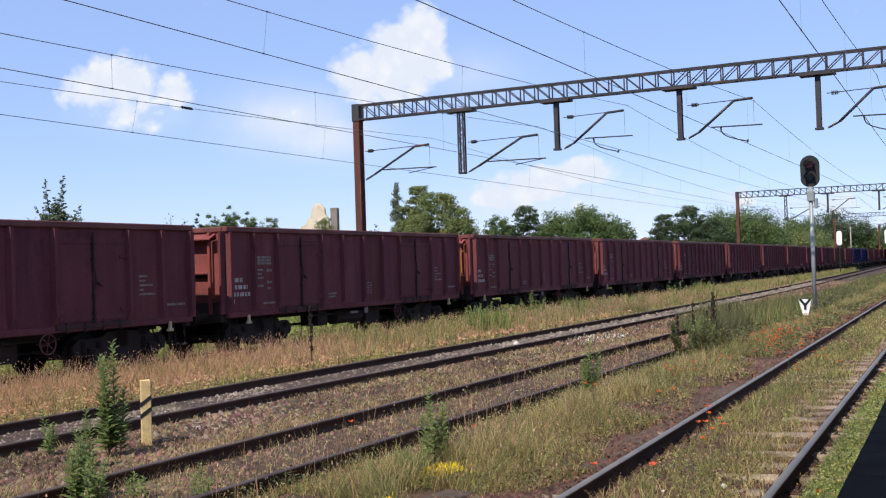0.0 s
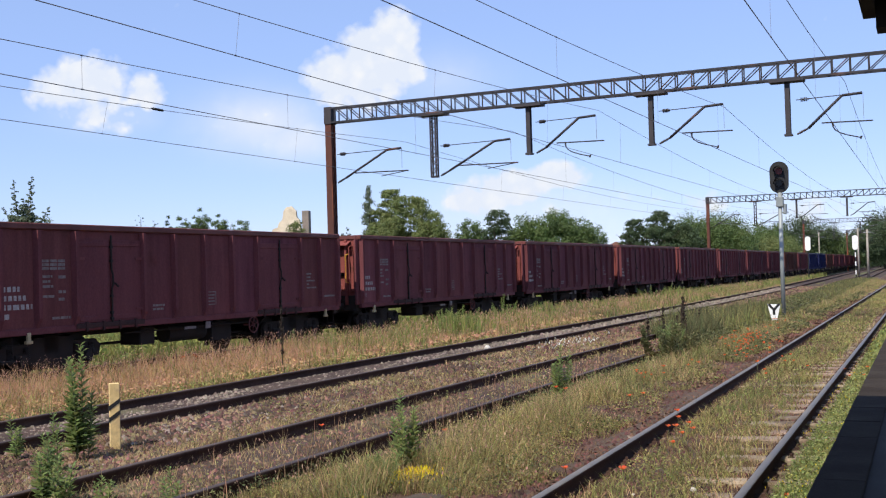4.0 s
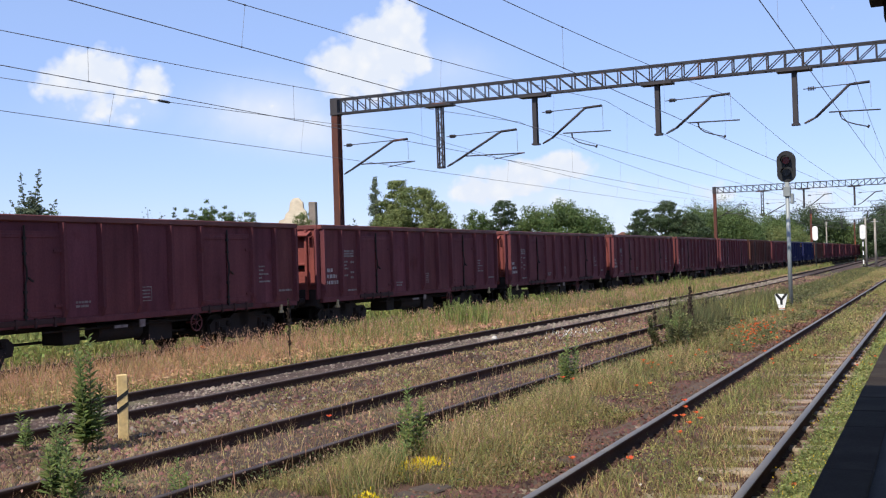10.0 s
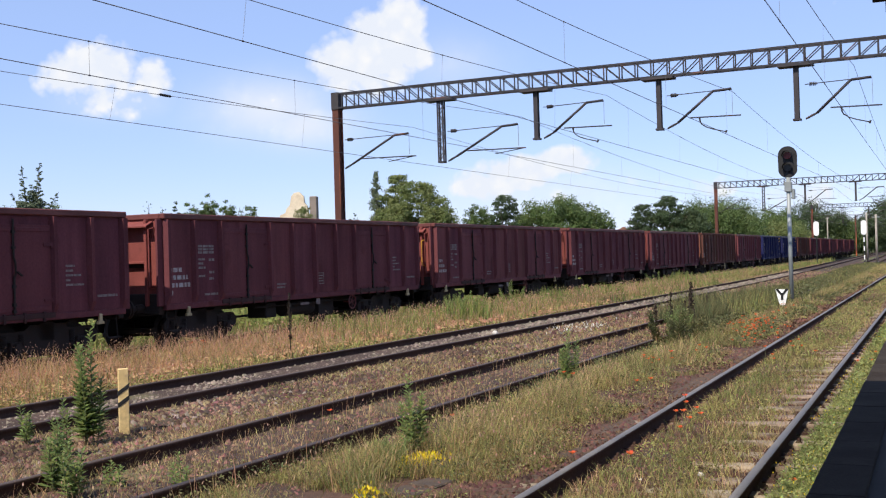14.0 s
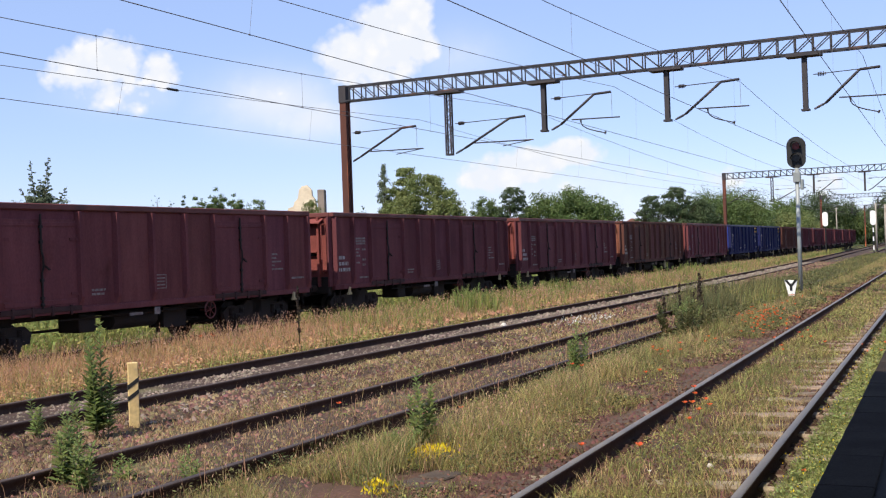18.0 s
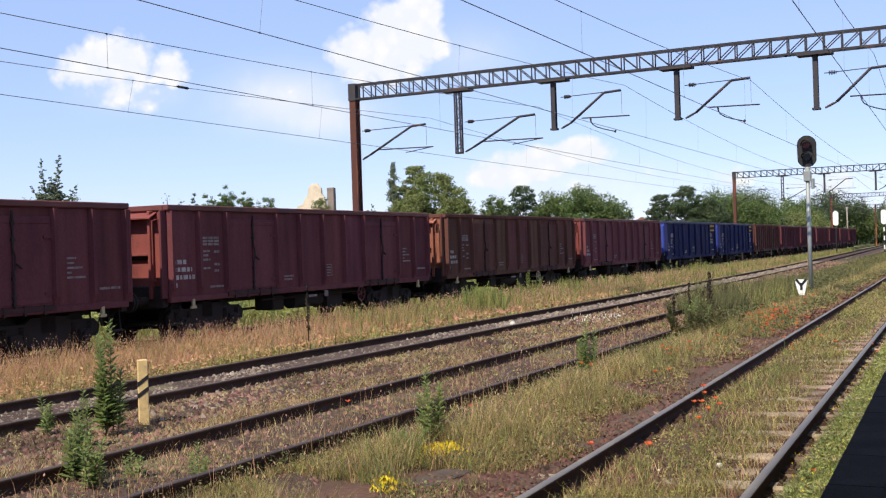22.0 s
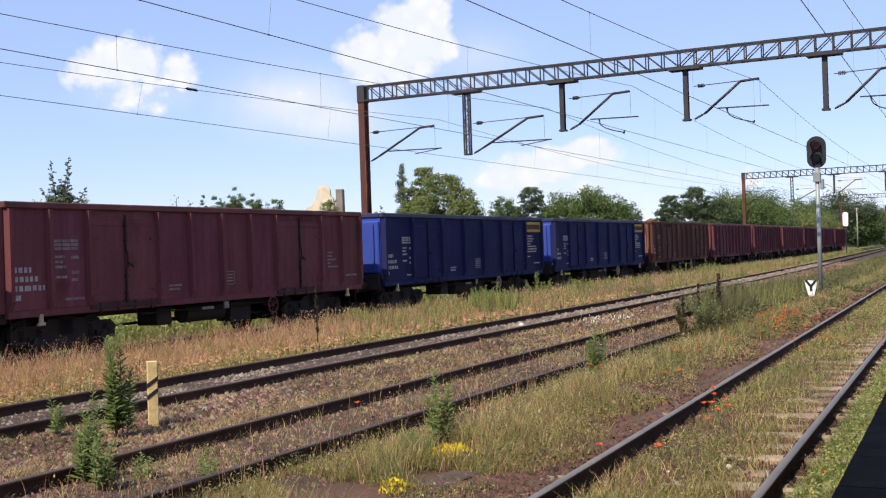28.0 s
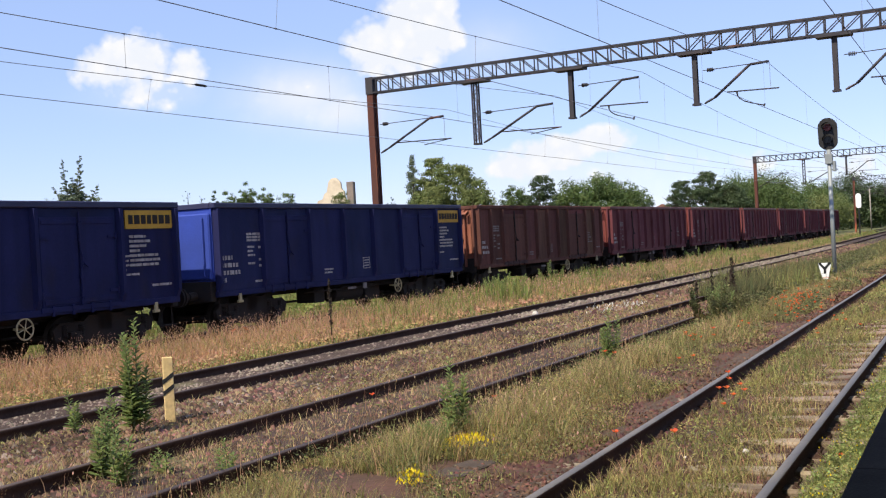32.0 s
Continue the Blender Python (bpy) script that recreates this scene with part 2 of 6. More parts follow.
M = dict(
    red=material("red_wagon_paint", (0.134, 0.042, 0.046), (0.104, 0.034, 0.039), 1.1, 0.8, 0.0, 0.08, 30, 0.25, stain=(0.080, 0.021, 0.018), stain_scale=1.6, stain_at=0.62, stretch=(1, 1, 0.6), spec=0.12, streak=0.14),
    red_sheet=material("red_wagon_sheet", (0.134, 0.042, 0.046), (0.104, 0.034, 0.039), 1.1, 0.8, 0.0, 0.08, 30, 0.25, stain=(0.080, 0.021, 0.018), stain_scale=1.6, stain_at=0.62, stretch=(1, 1, 0.6), spec=0.12, streak=0.24, vary="object", amount=0.13),
    red2=material("faded_red_wagon_paint", (0.154, 0.049, 0.052), (0.124, 0.041, 0.045), 0.9, 0.8, 0.0, 0.08, 30, 0.25, stain=(0.088, 0.025, 0.021), stain_scale=1.3, stain_at=0.62, stretch=(1, 1, 0.6), spec=0.12, streak=0.14),
    red2_sheet=material("faded_red_wagon_sheet", (0.154, 0.049, 0.052), (0.124, 0.041, 0.045), 0.9, 0.8, 0.0, 0.08, 30, 0.25, stain=(0.088, 0.025, 0.021), stain_scale=1.3, stain_at=0.62, stretch=(1, 1, 0.6), spec=0.12, streak=0.24, vary="object", amount=0.15),
    # red side paint made brighter and more orange, as the sunlit ends look
    end=material("sunlit_red_end_paint", (0.205, 0.052, 0.044), (0.160, 0.040, 0.035), 1.6, 0.75, 0.0, 0.08, 30, 0.25, stain=(0.10, 0.030, 0.022), stain_scale=2.2, stain_at=0.6),
    rim=material("faded_red_rim", (0.15, 0.045, 0.038), (0.10, 0.031, 0.027), 1.4, 0.6, 0.0, 0.1, 40, 0.3, stain=(0.08, 0.03, 0.028)),
    brown=material("rusty_brown_paint", (0.122, 0.051, 0.038), (0.092, 0.041, 0.033), 0.9, 0.85, 0.0, 0.15, 30, 0.3, stain=(0.128, 0.046, 0.033), stain_scale=1.1, stain_at=0.6, stretch=(1, 1, 0.5), spec=0.12, streak=0.2),
    brown_sheet=material("rusty_brown_sheet", (0.122, 0.051, 0.038), (0.092, 0.041, 0.033), 0.9, 0.85, 0.0, 0.15, 30, 0.3, stain=(0.128, 0.046, 0.033), stain_scale=1.1, stain_at=0.6, stretch=(1, 1, 0.5), spec=0.12, streak=0.32, vary="object", amount=0.30),
    # rusty brown lightened towards tan to carry the sun on the ends
    brown_end=material("sunlit_rusty_end_paint", (0.27, 0.10, 0.062), (0.20, 0.072, 0.045), 1.5, 0.75, 0.0, 0.15, 30, 0.3, stain=(0.14, 0.06, 0.04), stain_scale=2.0),
    blue=material("dark_blue_paint", (0.018, 0.020, 0.074), (0.014, 0.016, 0.058), 1.0, 0.75, 0.0, 0.06, 30, 0.2, stain=(0.018, 0.018, 0.050), stain_scale=1.5, stretch=(1, 1, 0.6), spec=0.12, streak=0.12),
    blue_sheet=material("dark_blue_sheet", (0.018, 0.020, 0.074), (0.014, 0.016, 0.058), 1.0, 0.75, 0.0, 0.06, 30, 0.2, stain=(0.018, 0.018, 0.050), stain_scale=1.5, stretch=(1, 1, 0.6), spec=0.12, streak=0.16, vary="object", amount=0.12),
    # the wagon's blue again, lightened to show sun on its ends
    blue_end=material("sunlit_blue_end_paint", (0.036, 0.066, 0.33), (0.030, 0.055, 0.26), 1.6, 0.5, 0.0, 0.06, 30, 0.2),
    blue_rim=material("faded_blue_rim", (0.034, 0.036, 0.085), (0.025, 0.026, 0.062), 1.4, 0.55, 0.0, 0.08, 40, 0.25),
    under=material("brake_dust_black", (0.020, 0.015, 0.014), (0.034, 0.024, 0.020), 3, 0.85, 0.0, 0.25, 60, 0.4),
    dark_gear=material("grimy_red_brown_gear", (0.050, 0.020, 0.018), (0.035, 0.016, 0.015), 3, 0.8),
    wheel=material("worn_wheel_steel", (0.022, 0.016, 0.014), (0.034, 0.025, 0.021), 4, 0.75, 0.1, 0.1, 50, 0.3),
    yellow=material("yellow_paint", (0.55, 0.30, 0.03), (0.45, 0.24, 0.03), 2, 0.6),
    brightchalk=material("clean_white_stencil_paint", (0.42, 0.38, 0.36), (0.26, 0.22, 0.21), 9, 0.8, 0, 0.05, 60, 0.5),
    chalk=material("white_stencil_paint", (0.24, 0.20, 0.185), (0.14, 0.105, 0.10), 9, 0.8, 0, 0.05, 60, 0.5),
    cream=material("cream_hook_paint", (0.45, 0.36, 0.20), (0.35, 0.27, 0.15), 5, 0.7),
    handred=material("dull_red_paint", (0.12, 0.030, 0.028), (0.09, 0.024, 0.024), 5, 0.6),
    rust=material("brown_rail_rust", (0.055, 0.034, 0.027), (0.080, 0.047, 0.036), 2, 0.9, 0.0, 0.2, 40, 0.4, spec=0.06),
    railtop=material("worn_rail_head", (0.150, 0.134, 0.120), (0.195, 0.175, 0.156), 2, 0.55, 0.35, 0.05, 40, 0.2),
    dulltop=material("rusting_rail_head", (0.06, 0.043, 0.039), (0.10, 0.075, 0.066), 2, 0.65, 0.2, 0.1, 40, 0.3, spec=0.2),
    sleeper=material("weathered_sleeper", (0.27, 0.205, 0.150), (0.15, 0.108, 0.078), 3, 0.9, 0, 0.5, 30, 0.5, "object", 0.25, stain=(0.09, 0.06, 0.045), stain_scale=3),
    trackbed=material("dark_oily_track_soil", (0.085, 0.055, 0.038), (0.060, 0.042, 0.030), 2.0, 0.95, 0, 0.7, 26, 0.6, "place"),
    soil=material("dry_soil_and_litter", (0.086, 0.048, 0.034), (0.060, 0.036, 0.025), 0.8, 0.95, 0, 0.6, 22, 0.6, "place", stain=(0.095, 0.048, 0.034), stain_scale=0.6, stain_at=0.52),
    ballast=material("brown_ballast_bed", (0.066, 0.040, 0.030), (0.042, 0.027, 0.022), 1.2, 0.95, 0, 0.9, 26, 0.6, "place", stain=(0.10, 0.085, 0.045), stain_scale=0.9),
    stone=material("ballast_stones", (0.168, 0.106, 0.069), (0.064, 0.038, 0.026), 0.9, 0.9, 0, 0.2, 40, 0.3, "island", 0.72),
    palestone=material("pale_ballast_stones", (0.215, 0.175, 0.142), (0.12, 0.092, 0.072), 2, 0.9, 0, 0.2, 40, 0.3, "island", 0.45),
    redstone=material("reddish_soil_clods", (0.115, 0.060, 0.044), (0.062, 0.034, 0.026), 1.2, 0.95, 0, 0.2, 40, 0.3, "island", 0.5),
    # asphalt and edge slabs: the platform's shade is put into their dark colours
    asphalt=material("shade_dark_asphalt", (0.016, 0.013, 0.012), (0.022, 0.018, 0.017), 2, 0.9, 0, 0.4, 60, 0.3, "place"),
    slab=material("shade_dark_concrete", (0.042, 0.034, 0.028), (0.032, 0.026, 0.022), 2, 0.95, 0, 0.3, 50, 0.3, "object", 0.12, spec=0.04),
    slab2=material("dark_mossy_concrete", (0.085, 0.064, 0.052), (0.058, 0.044, 0.036), 4, 0.95, 0, 0.4, 40, 0.4),
    whitestone=material("pale_limestone", (0.52, 0.49, 0.44), (0.40, 0.37, 0.33), 9, 0.9, 0, 0.2, 40, 0.3),
    concrete=material("weathered_concrete", (0.33, 0.30, 0.26), (0.24, 0.21, 0.18), 2, 0.9, 0, 0.3, 40, 0.3, stain=(0.15, 0.13, 0.10)),
    steel=material("dark_painted_steel", (0.032, 0.029, 0.034), (0.048, 0.042, 0.045), 1.5, 0.65, 0.1, 0.1, 40, 0.3, stain=(0.13, 0.05, 0.03), stain_scale=1.3, stain_at=0.62),
    truss=material("grey_girder_steel", (0.042, 0.041, 0.048), (0.030, 0.029, 0.035), 1.0, 0.6, 0.2, 0.1, 40, 0.3, stain=(0.12, 0.06, 0.045), stain_scale=1.1, stain_at=0.6),
    rustpost=material("rust_streaked_post", (0.075, 0.035, 0.029), (0.125, 0.048, 0.034), 0.7, 0.8, 0.0, 0.2, 30, 0.4, stain=(0.34, 0.105, 0.045), stain_scale=1.0, stain_at=0.53, stretch=(3, 3, 0.4), spec=0.12),
    wire=material("dark_copper_wire", (0.15, 0.14, 0.145), (0.18, 0.165, 0.17), 2, 0.6, 0.5, 0.0),
    galv=material("galvanised_grey_steel", (0.29, 0.31, 0.31), (0.22, 0.24, 0.24), 2, 0.5, 0.2, 0.05, 40, 0.2),
    black=material("matt_black_paint", (0.012, 0.012, 0.013), (0.020, 0.020, 0.021), 4, 0.6, 0, 0.05),
    lens=material("dark_red_glass", (0.22, 0.015, 0.015), (0.14, 0.012, 0.012), 4, 0.35, 0, 0.0, coat=0.1),
    darklens=material("unlit_dark_glass", (0.02, 0.016, 0.016), (0.014, 0.012, 0.012), 4, 0.35, 0, 0.0, coat=0.1),
    white=material("white_enamel", (0.80, 0.80, 0.78), (0.70, 0.70, 0.68), 3, 0.5, 0, 0.03),
    postyellow=material("faded_yellow_paint", (0.62, 0.46, 0.22), (0.56, 0.40, 0.18), 6, 0.75, 0, 0.1, 40, 0.25, stain=(0.42, 0.30, 0.16), stain_scale=7),
    plaster=material("crumbling_cream_plaster", (0.70, 0.61, 0.47), (0.56, 0.46, 0.34), 0.8, 0.95, 0, 0.4, 12, 0.3, stain=(0.36, 0.27, 0.19), stain_scale=0.5),
    brickruin=material("grey_brown_masonry", (0.25, 0.20, 0.17), (0.18, 0.15, 0.13), 0.7, 0.95, 0, 0.4, 10, 0.4),
    canopy=material("black_brown_timber", (0.030, 0.024, 0.022), (0.022, 0.018, 0.017), 2, 0.85, 0, 0.2),
    bark=material("grey_brown_bark", (0.11, 0.085, 0.06), (0.07, 0.055, 0.04), 3, 0.95, 0, 0.8, 12, 0.5, stretch=(1, 1, 0.25)),
    leaf=material("deciduous_foliage", (0.074, 0.116, 0.033), (0.102, 0.142, 0.042), 0.35, 0.6, 0, 0, 5, 0.2, "island", 0.30, sheer=0.2),
    leafdark=material("dark_foliage", (0.046, 0.072, 0.031), (0.064, 0.092, 0.037), 0.35, 0.6, 0, 0, 5, 0.2, "island", 0.30, sheer=0.2),
    leafpale=material("yellow_green_foliage", (0.140, 0.175, 0.056), (0.178, 0.200, 0.072), 0.35, 0.6, 0, 0, 5, 0.2, "island", 0.26, sheer=0.35),
    needle=material("blue_green_needles", (0.11, 0.14, 0.085), (0.14, 0.165, 0.105), 0.5, 0.7, 0, 0, 5, 0.2, "island", 0.25, sheer=0.2),
    dry=material("dry_pinkish_grass", (0.57, 0.335, 0.200), (0.48, 0.310, 0.148), 0.35, 0.85, 0, 0, 8, 0.2, "island", 0.32, sheer=0.5),
    straw=material("straw_grass", (0.46, 0.335, 0.168), (0.285, 0.222, 0.096), 0.5, 0.85, 0, 0, 8, 0.2, "island", 0.6, sheer=0.35),
    seed=material("pink_grass_heads", (0.52, 0.315, 0.235), (0.45, 0.285, 0.185), 0.5, 0.9, 0, 0, 8, 0.2, "island", 0.35, sheer=0.3),
    grass=material("green_grass", (0.190, 0.216, 0.066), (0.345, 0.300, 0.102), 0.45, 0.8, 0, 0, 8, 0.2, "island", 0.6, sheer=0.4),
    lush=material("lush_green_grass", (0.200, 0.240, 0.066), (0.265, 0.270, 0.085), 0.6, 0.8, 0, 0, 8, 0.2, "island", 0.55, sheer=0.4),
    weed=material("green_weed_leaves", (0.240, 0.295, 0.098), (0.175, 0.228, 0.078), 2, 0.6, 0, 0, 20, 0.2, "island", 0.35, sheer=0.5),
    stem=material("green_brown_stem", (0.10, 0.13, 0.05), (0.12, 0.10, 0.05), 4, 0.8, 0, 0),
    dock=material("dried_brown_seed_stalk", (0.034, 0.026, 0.018), (0.052, 0.034, 0.024), 5, 0.9, 0, 0.1, 40, 0.3, "island", 0.3),
    poppy=material("poppy_petals", (0.74, 0.065, 0.036), (0.72, 0.15, 0.045), 5, 0.6, 0, 0, 20, 0.1, "island", 0.2, sheer=0.4),
    yellowfl=material("yellow_petals", (0.80, 0.62, 0.02), (0.70, 0.52, 0.02), 5, 0.6, 0, 0, 20, 0.1, "island", 0.2, sheer=0.3),
    whitefl=material("white_petals", (0.75, 0.74, 0.66), (0.65, 0.64, 0.55), 5, 0.6, 0, 0, 20, 0.1, "island", 0.15, sheer=0.3),
    litter=material("brown_dead_leaves", (0.15, 0.075, 0.045), (0.11, 0.06, 0.04), 2, 0.9, 0, 0, 20, 0.2, "island", 0.45),
    weed2=material("grey_green_leaves", (0.098, 0.114, 0.046), (0.180, 0.160, 0.070), 1.0, 0.8, 0, 0, 8, 0.2, "island", 0.5, sheer=0.35),
    verge=material("lime_green_grass", (0.195, 0.238, 0.072), (0.300, 0.305, 0.112), 0.6, 0.8, 0, 0, 8, 0.2, "island", 0.55, sheer=0.4),
    field=material("far_green_land", (0.075, 0.095, 0.030), (0.11, 0.105, 0.040), 0.08, 0.95, 0, 0.3, 3, 0.4, "place"),
    roof=material("red_tile_roof", (0.22, 0.10, 0.075), (0.17, 0.08, 0.06), 1, 0.85, 0, 0.2, 10),
)


# ---- mesh tools ----
def box(bm, x0, x1, y0, y1, z0, z1):
    vs = [bm.verts.new((x, y, z)) for z in (z0, z1) for y in (y0, y1) for x in (x0, x1)]
    for a, b, c, d in ((0, 2, 3, 1), (4, 5, 7, 6), (0, 1, 5, 4), (2, 6, 7, 3), (0, 4, 6, 2), (1, 3, 7, 5)):
        bm.faces.new((vs[a], vs[b], vs[c], vs[d]))
    return vs


def bar(bm, p, q, r, n=6, r2=None):
    """A round bar, or a tapered one, from p to q."""
    p, q = Vector(p), Vector(q)
    d = (q - p).normalized()
    side = d.orthogonal().normalized()
    other = d.cross(side)
    rings = []
    for c, rad in ((p, r), (q, r if r2 is None else r2)):
        rings.append([bm.verts.new(c + (side * math.cos(i * 2 * math.pi / n) + other * math.sin(i * 2 * math.pi / n)) * rad) for i in range(n)])
    for i in range(n):
        bm.faces.new((rings[0][i], rings[0][(i + 1) % n], rings[1][(i + 1) % n], rings[1][i]))
    bm.faces.new(rings[0][::-1]), bm.faces.new(rings[1])


def tube(bm, pts, r, n=5):
    """One round wire or pipe along the points."""
    pts, last = [Vector(p) for p in pts], None
    for i, c in enumerate(pts):
        d = (pts[min(i + 1, len(pts) - 1)] - pts[max(i - 1, 0)]).normalized()
        side = d.cross(Vector((0.1, 0.2, 1))).normalized()
        other = side.cross(d)
        row = [bm.verts.new(c + (side * math.cos(k * 2 * math.pi / n) + other * math.sin(k * 2 * math.pi / n)) * r) for k in range(n)]
        if last:
            for k in range(n):
                bm.faces.new((last[k], last[(k + 1) % n], row[(k + 1) % n], row[k]))
        else:
            bm.faces.new(row[::-1])
        last = row
    bm.faces.new(last)


def strip(bm, p, q, w, d, up=(0, 0, 1)):
    """A flat bar w wide and d deep from p to q."""
    p, q = Vector(p), Vector(q)
    a = (q - p).normalized()
    s = a.cross(Vector(up))
    if s.length < 1e-4:
        s = a.cross(Vector((1, 0, 0)))
    s.normalize()
    t = s.cross(a).normalized()
    vs = [bm.verts.new(c + s * (i * w / 2) + t * (j * d / 2)) for c in (p, q) for i, j in ((-1, -1), (1, -1), (1, 1), (-1, 1))]
    for f in ((0, 3, 2, 1), (4, 5, 6, 7), (0, 1, 5, 4), (1, 2, 6, 5), (2, 3, 7, 6), (3, 0, 4, 7)):
        bm.faces.new([vs[i] for i in f])


def ring(bm, c, axis, r, t, n=18, m=5):
    """A torus round axis 'y' or 'x'."""
    rows = []
    for i in range(n):
        a = 2 * math.pi * i / n
        row = []
        for j in range(m):
            b = 2 * math.pi * j / m
            rr, off = r + t * math.cos(b), t * math.sin(b)
            row.append(bm.verts.new((c[0] + rr * math.cos(a), c[1] + off, c[2] + rr * math.sin(a)) if axis == "y" else (c[0] + off, c[1] + rr * math.cos(a), c[2] + rr * math.sin(a))))
        rows.append(row)
    for i in range(n):
        for j in range(m):
            bm.faces.new((rows[i][j], rows[(i + 1) % n][j], rows[(i + 1) % n][(j + 1) % m], rows[i][(j + 1) % m]))


def finish(bm, name, mat, smooth=False):
    bmesh.ops.recalc_face_normals(bm, faces=bm.faces)
    me = bpy.data.meshes.new(name)
    bm.to_mesh(me)
    bm.free()
    me.materials.append(mat)
    if smooth:
        me.polygons.foreach_set("use_smooth", [True] * len(me.polygons))
    return me


def part(name, bm, mat, parent, label="", smooth=False, at=None):
    me = bm if isinstance(bm, bpy.types.Mesh) else finish(bm, name, mat, smooth)
    ob = new(name, me)
    ob.parent = parent
    if at is not None:
        ob.location = at
    if label:
        ob["label"] = label
    return ob


def bevelled(bm, w):
    bmesh.ops.bevel(bm, geom=list(bm.edges), offset=w, segments=1, affect="EDGES")
    return bm


def thing(name, label, category, at=(0, 0, 0), rz=0.0, group="", kind=""):
    ob = new(name)
    ob.matrix_basis = pose(*at, 0, 0, rz)
    return tagged(ob, label, category, group, kind)


def shell(name, verts, faces, mat, parent=None):
    """A mesh from arrays of places and of equal faces."""
    me = bpy.data.meshes.new(name)
    verts, faces = np.asarray(verts, np.float32), np.asarray(faces, np.int32)
    k = faces.shape[1]
    me.vertices.add(len(verts)), me.loops.add(faces.size), me.polygons.add(len(faces))
    me.vertices.foreach_set("co", verts.ravel())
    me.loops.foreach_set("vertex_index", faces.ravel())
    me.polygons.foreach_set("loop_start", np.arange(0, faces.size, k, dtype=np.int32))
    me.update(calc_edges=True)
    me.materials.append(mat)
    ob = new(name, me)
    ob.parent = parent
    return ob


# ---- lines of the station ----
def bend(x, start, slope, length=50.0):
    """Sideways shift of a track that turns gently from start on, to a steady slope."""
    if x < start:
        return 0.0
    if x < start + length:
        return 0.5 * slope * (x - start) ** 2 / length
    return slope * (x - start - length / 2)


def line_far(x):
    return 18.05 + bend(x, 55, 0.027, 40)


def line_main(x):
    return 10.82 + bend(x, 25, 0.042, 60)


def line_mid(x):
    return 6.74 + bend(x, 20, 0.040, 60)


def line_near(x):
    return 2.18 + 0.0245 * x


def platform_edge(x):
    return 0.72 + 0.028 * x


FAR_Z = -0.2      # rail top of the far track; the others lie at 0
GROUND = -0.19


def reach(x0, x1):
    """Stations along a line, close together near the platform."""
    xs, x = [], x0
    while x < x1:
        xs.append(x)
        x += 1.5 if x < 60 else 5.0 if x < 150 else 20.0
    return xs + [x1]


def ground_height(x, y):
    d = math.hypot(x, y)
    z = GROUND + 0.035 * noise.noise(Vector((x * 0.45, y * 0.45, 0.0))) + 0.02 * noise.noise(Vector((x * 1.7, y * 1.7, 3.0)))
    lift = max(0.0, 1 - abs(y - 4.7) / 1.1) * 0.05
    dip = -0.16 * min(1.0, max(0.0, (y - 15.2) / 1.0))
    return z + lift + dip - 0.02 * min(1.0, d / 200)


def build_ground():
    xs = [-3000, -900, -300, -100, -40, -15, -6, 0] + [i * 0.5 + 0.5 for i in range(0, 70)] + [36 + 2 * i for i in range(20)] + [80, 90, 105, 125, 150, 190, 250, 350, 600, 1200, 4000]
    ys = [-3000, -900, -300, -100, -40, -14, -4, -1, 0] + [0.4 * i + 0.4 for i in range(60)] + [26, 29, 33, 40, 55, 80, 120, 200, 400, 900, 4000]
    verts = [(x, y, ground_height(x, y) if abs(x) < 200 and abs(y) < 120 else GROUND - 0.1) for y in ys for x in xs]
    n = len(xs)
    faces = [(j * n + i, j * n + i + 1, (j + 1) * n + i + 1, (j + 1) * n + i) for j in range(len(ys) - 1) for i in range(n - 1)]
    ob = shell("ground", verts, faces, M["soil"])
    ob.data.materials.append(M["field"])
    idx = [1 if (ys[j] > 24 or ys[j] < -14 or xs[i] > 130 or xs[i] < -15) else 0 for j in range(len(ys) - 1) for i in range(n - 1)]
    ob.data.polygons.foreach_set("material_index", idx)
    tagged(ob, "dry weedy soil of an old station yard", "ground", kind="structure")


build_ground()


FINES = ((-1.25, -0.172), (-0.50, -0.172), (-0.22, -0.156), (0.10, -0.142), (0.45, -0.140), (0.62, -0.165), (0.90, -0.168), (1.25, -0.165))


def build_bed(name, line, half, top, mat, label, fines=()):
    xs = reach(-30, 420)
    prof = ((-half - 0.5, GROUND - 0.12), *fines, (half + 0.5, GROUND - 0.12)) if fines else ((-half - 0.5, GROUND - 0.12), (-half, top), (-half * 0.3, top + 0.01), (half * 0.3, top + 0.01), (half, top), (half + 0.5, GROUND - 0.12))
    verts = [(x, line(x) + y, z + (0.018 * noise.noise(Vector((x * 1.3, y * 1.3, 7.0))) if abs(y) <= half else 0)) for x in xs for y, z in prof]
    k = len(prof)
    faces = [(i * k + j, (i + 1) * k + j, (i + 1) * k + j + 1, i * k + j + 1) for i in range(len(xs) - 1) for j in range(k - 1)]
    tagged(shell(name, verts, faces, mat), label, "track bed", kind="structure")


build_bed("track_bed_main", line_main, 1.55, -0.145, M["ballast"], "brown stone ballast bed under rusty rails")
build_bed("track_bed_mid", line_mid, 1.5, -0.158, M["ballast"], "weedy brown ballast under a disused track")
build_bed("track_bed_near", line_near, 1.25, -0.172, M["trackbed"], "overgrown track bed beside the platform", FINES)
build_bed("track_bed_far", lambda x: line_far(x), 1.6, FAR_Z - 0.16, M["ballast"], "dark ballast bed under the goods train")

BEDS = ((line_main, 1.55, -0.145), (line_mid, 1.5, -0.158), (line_near, 1.25, -0.172))


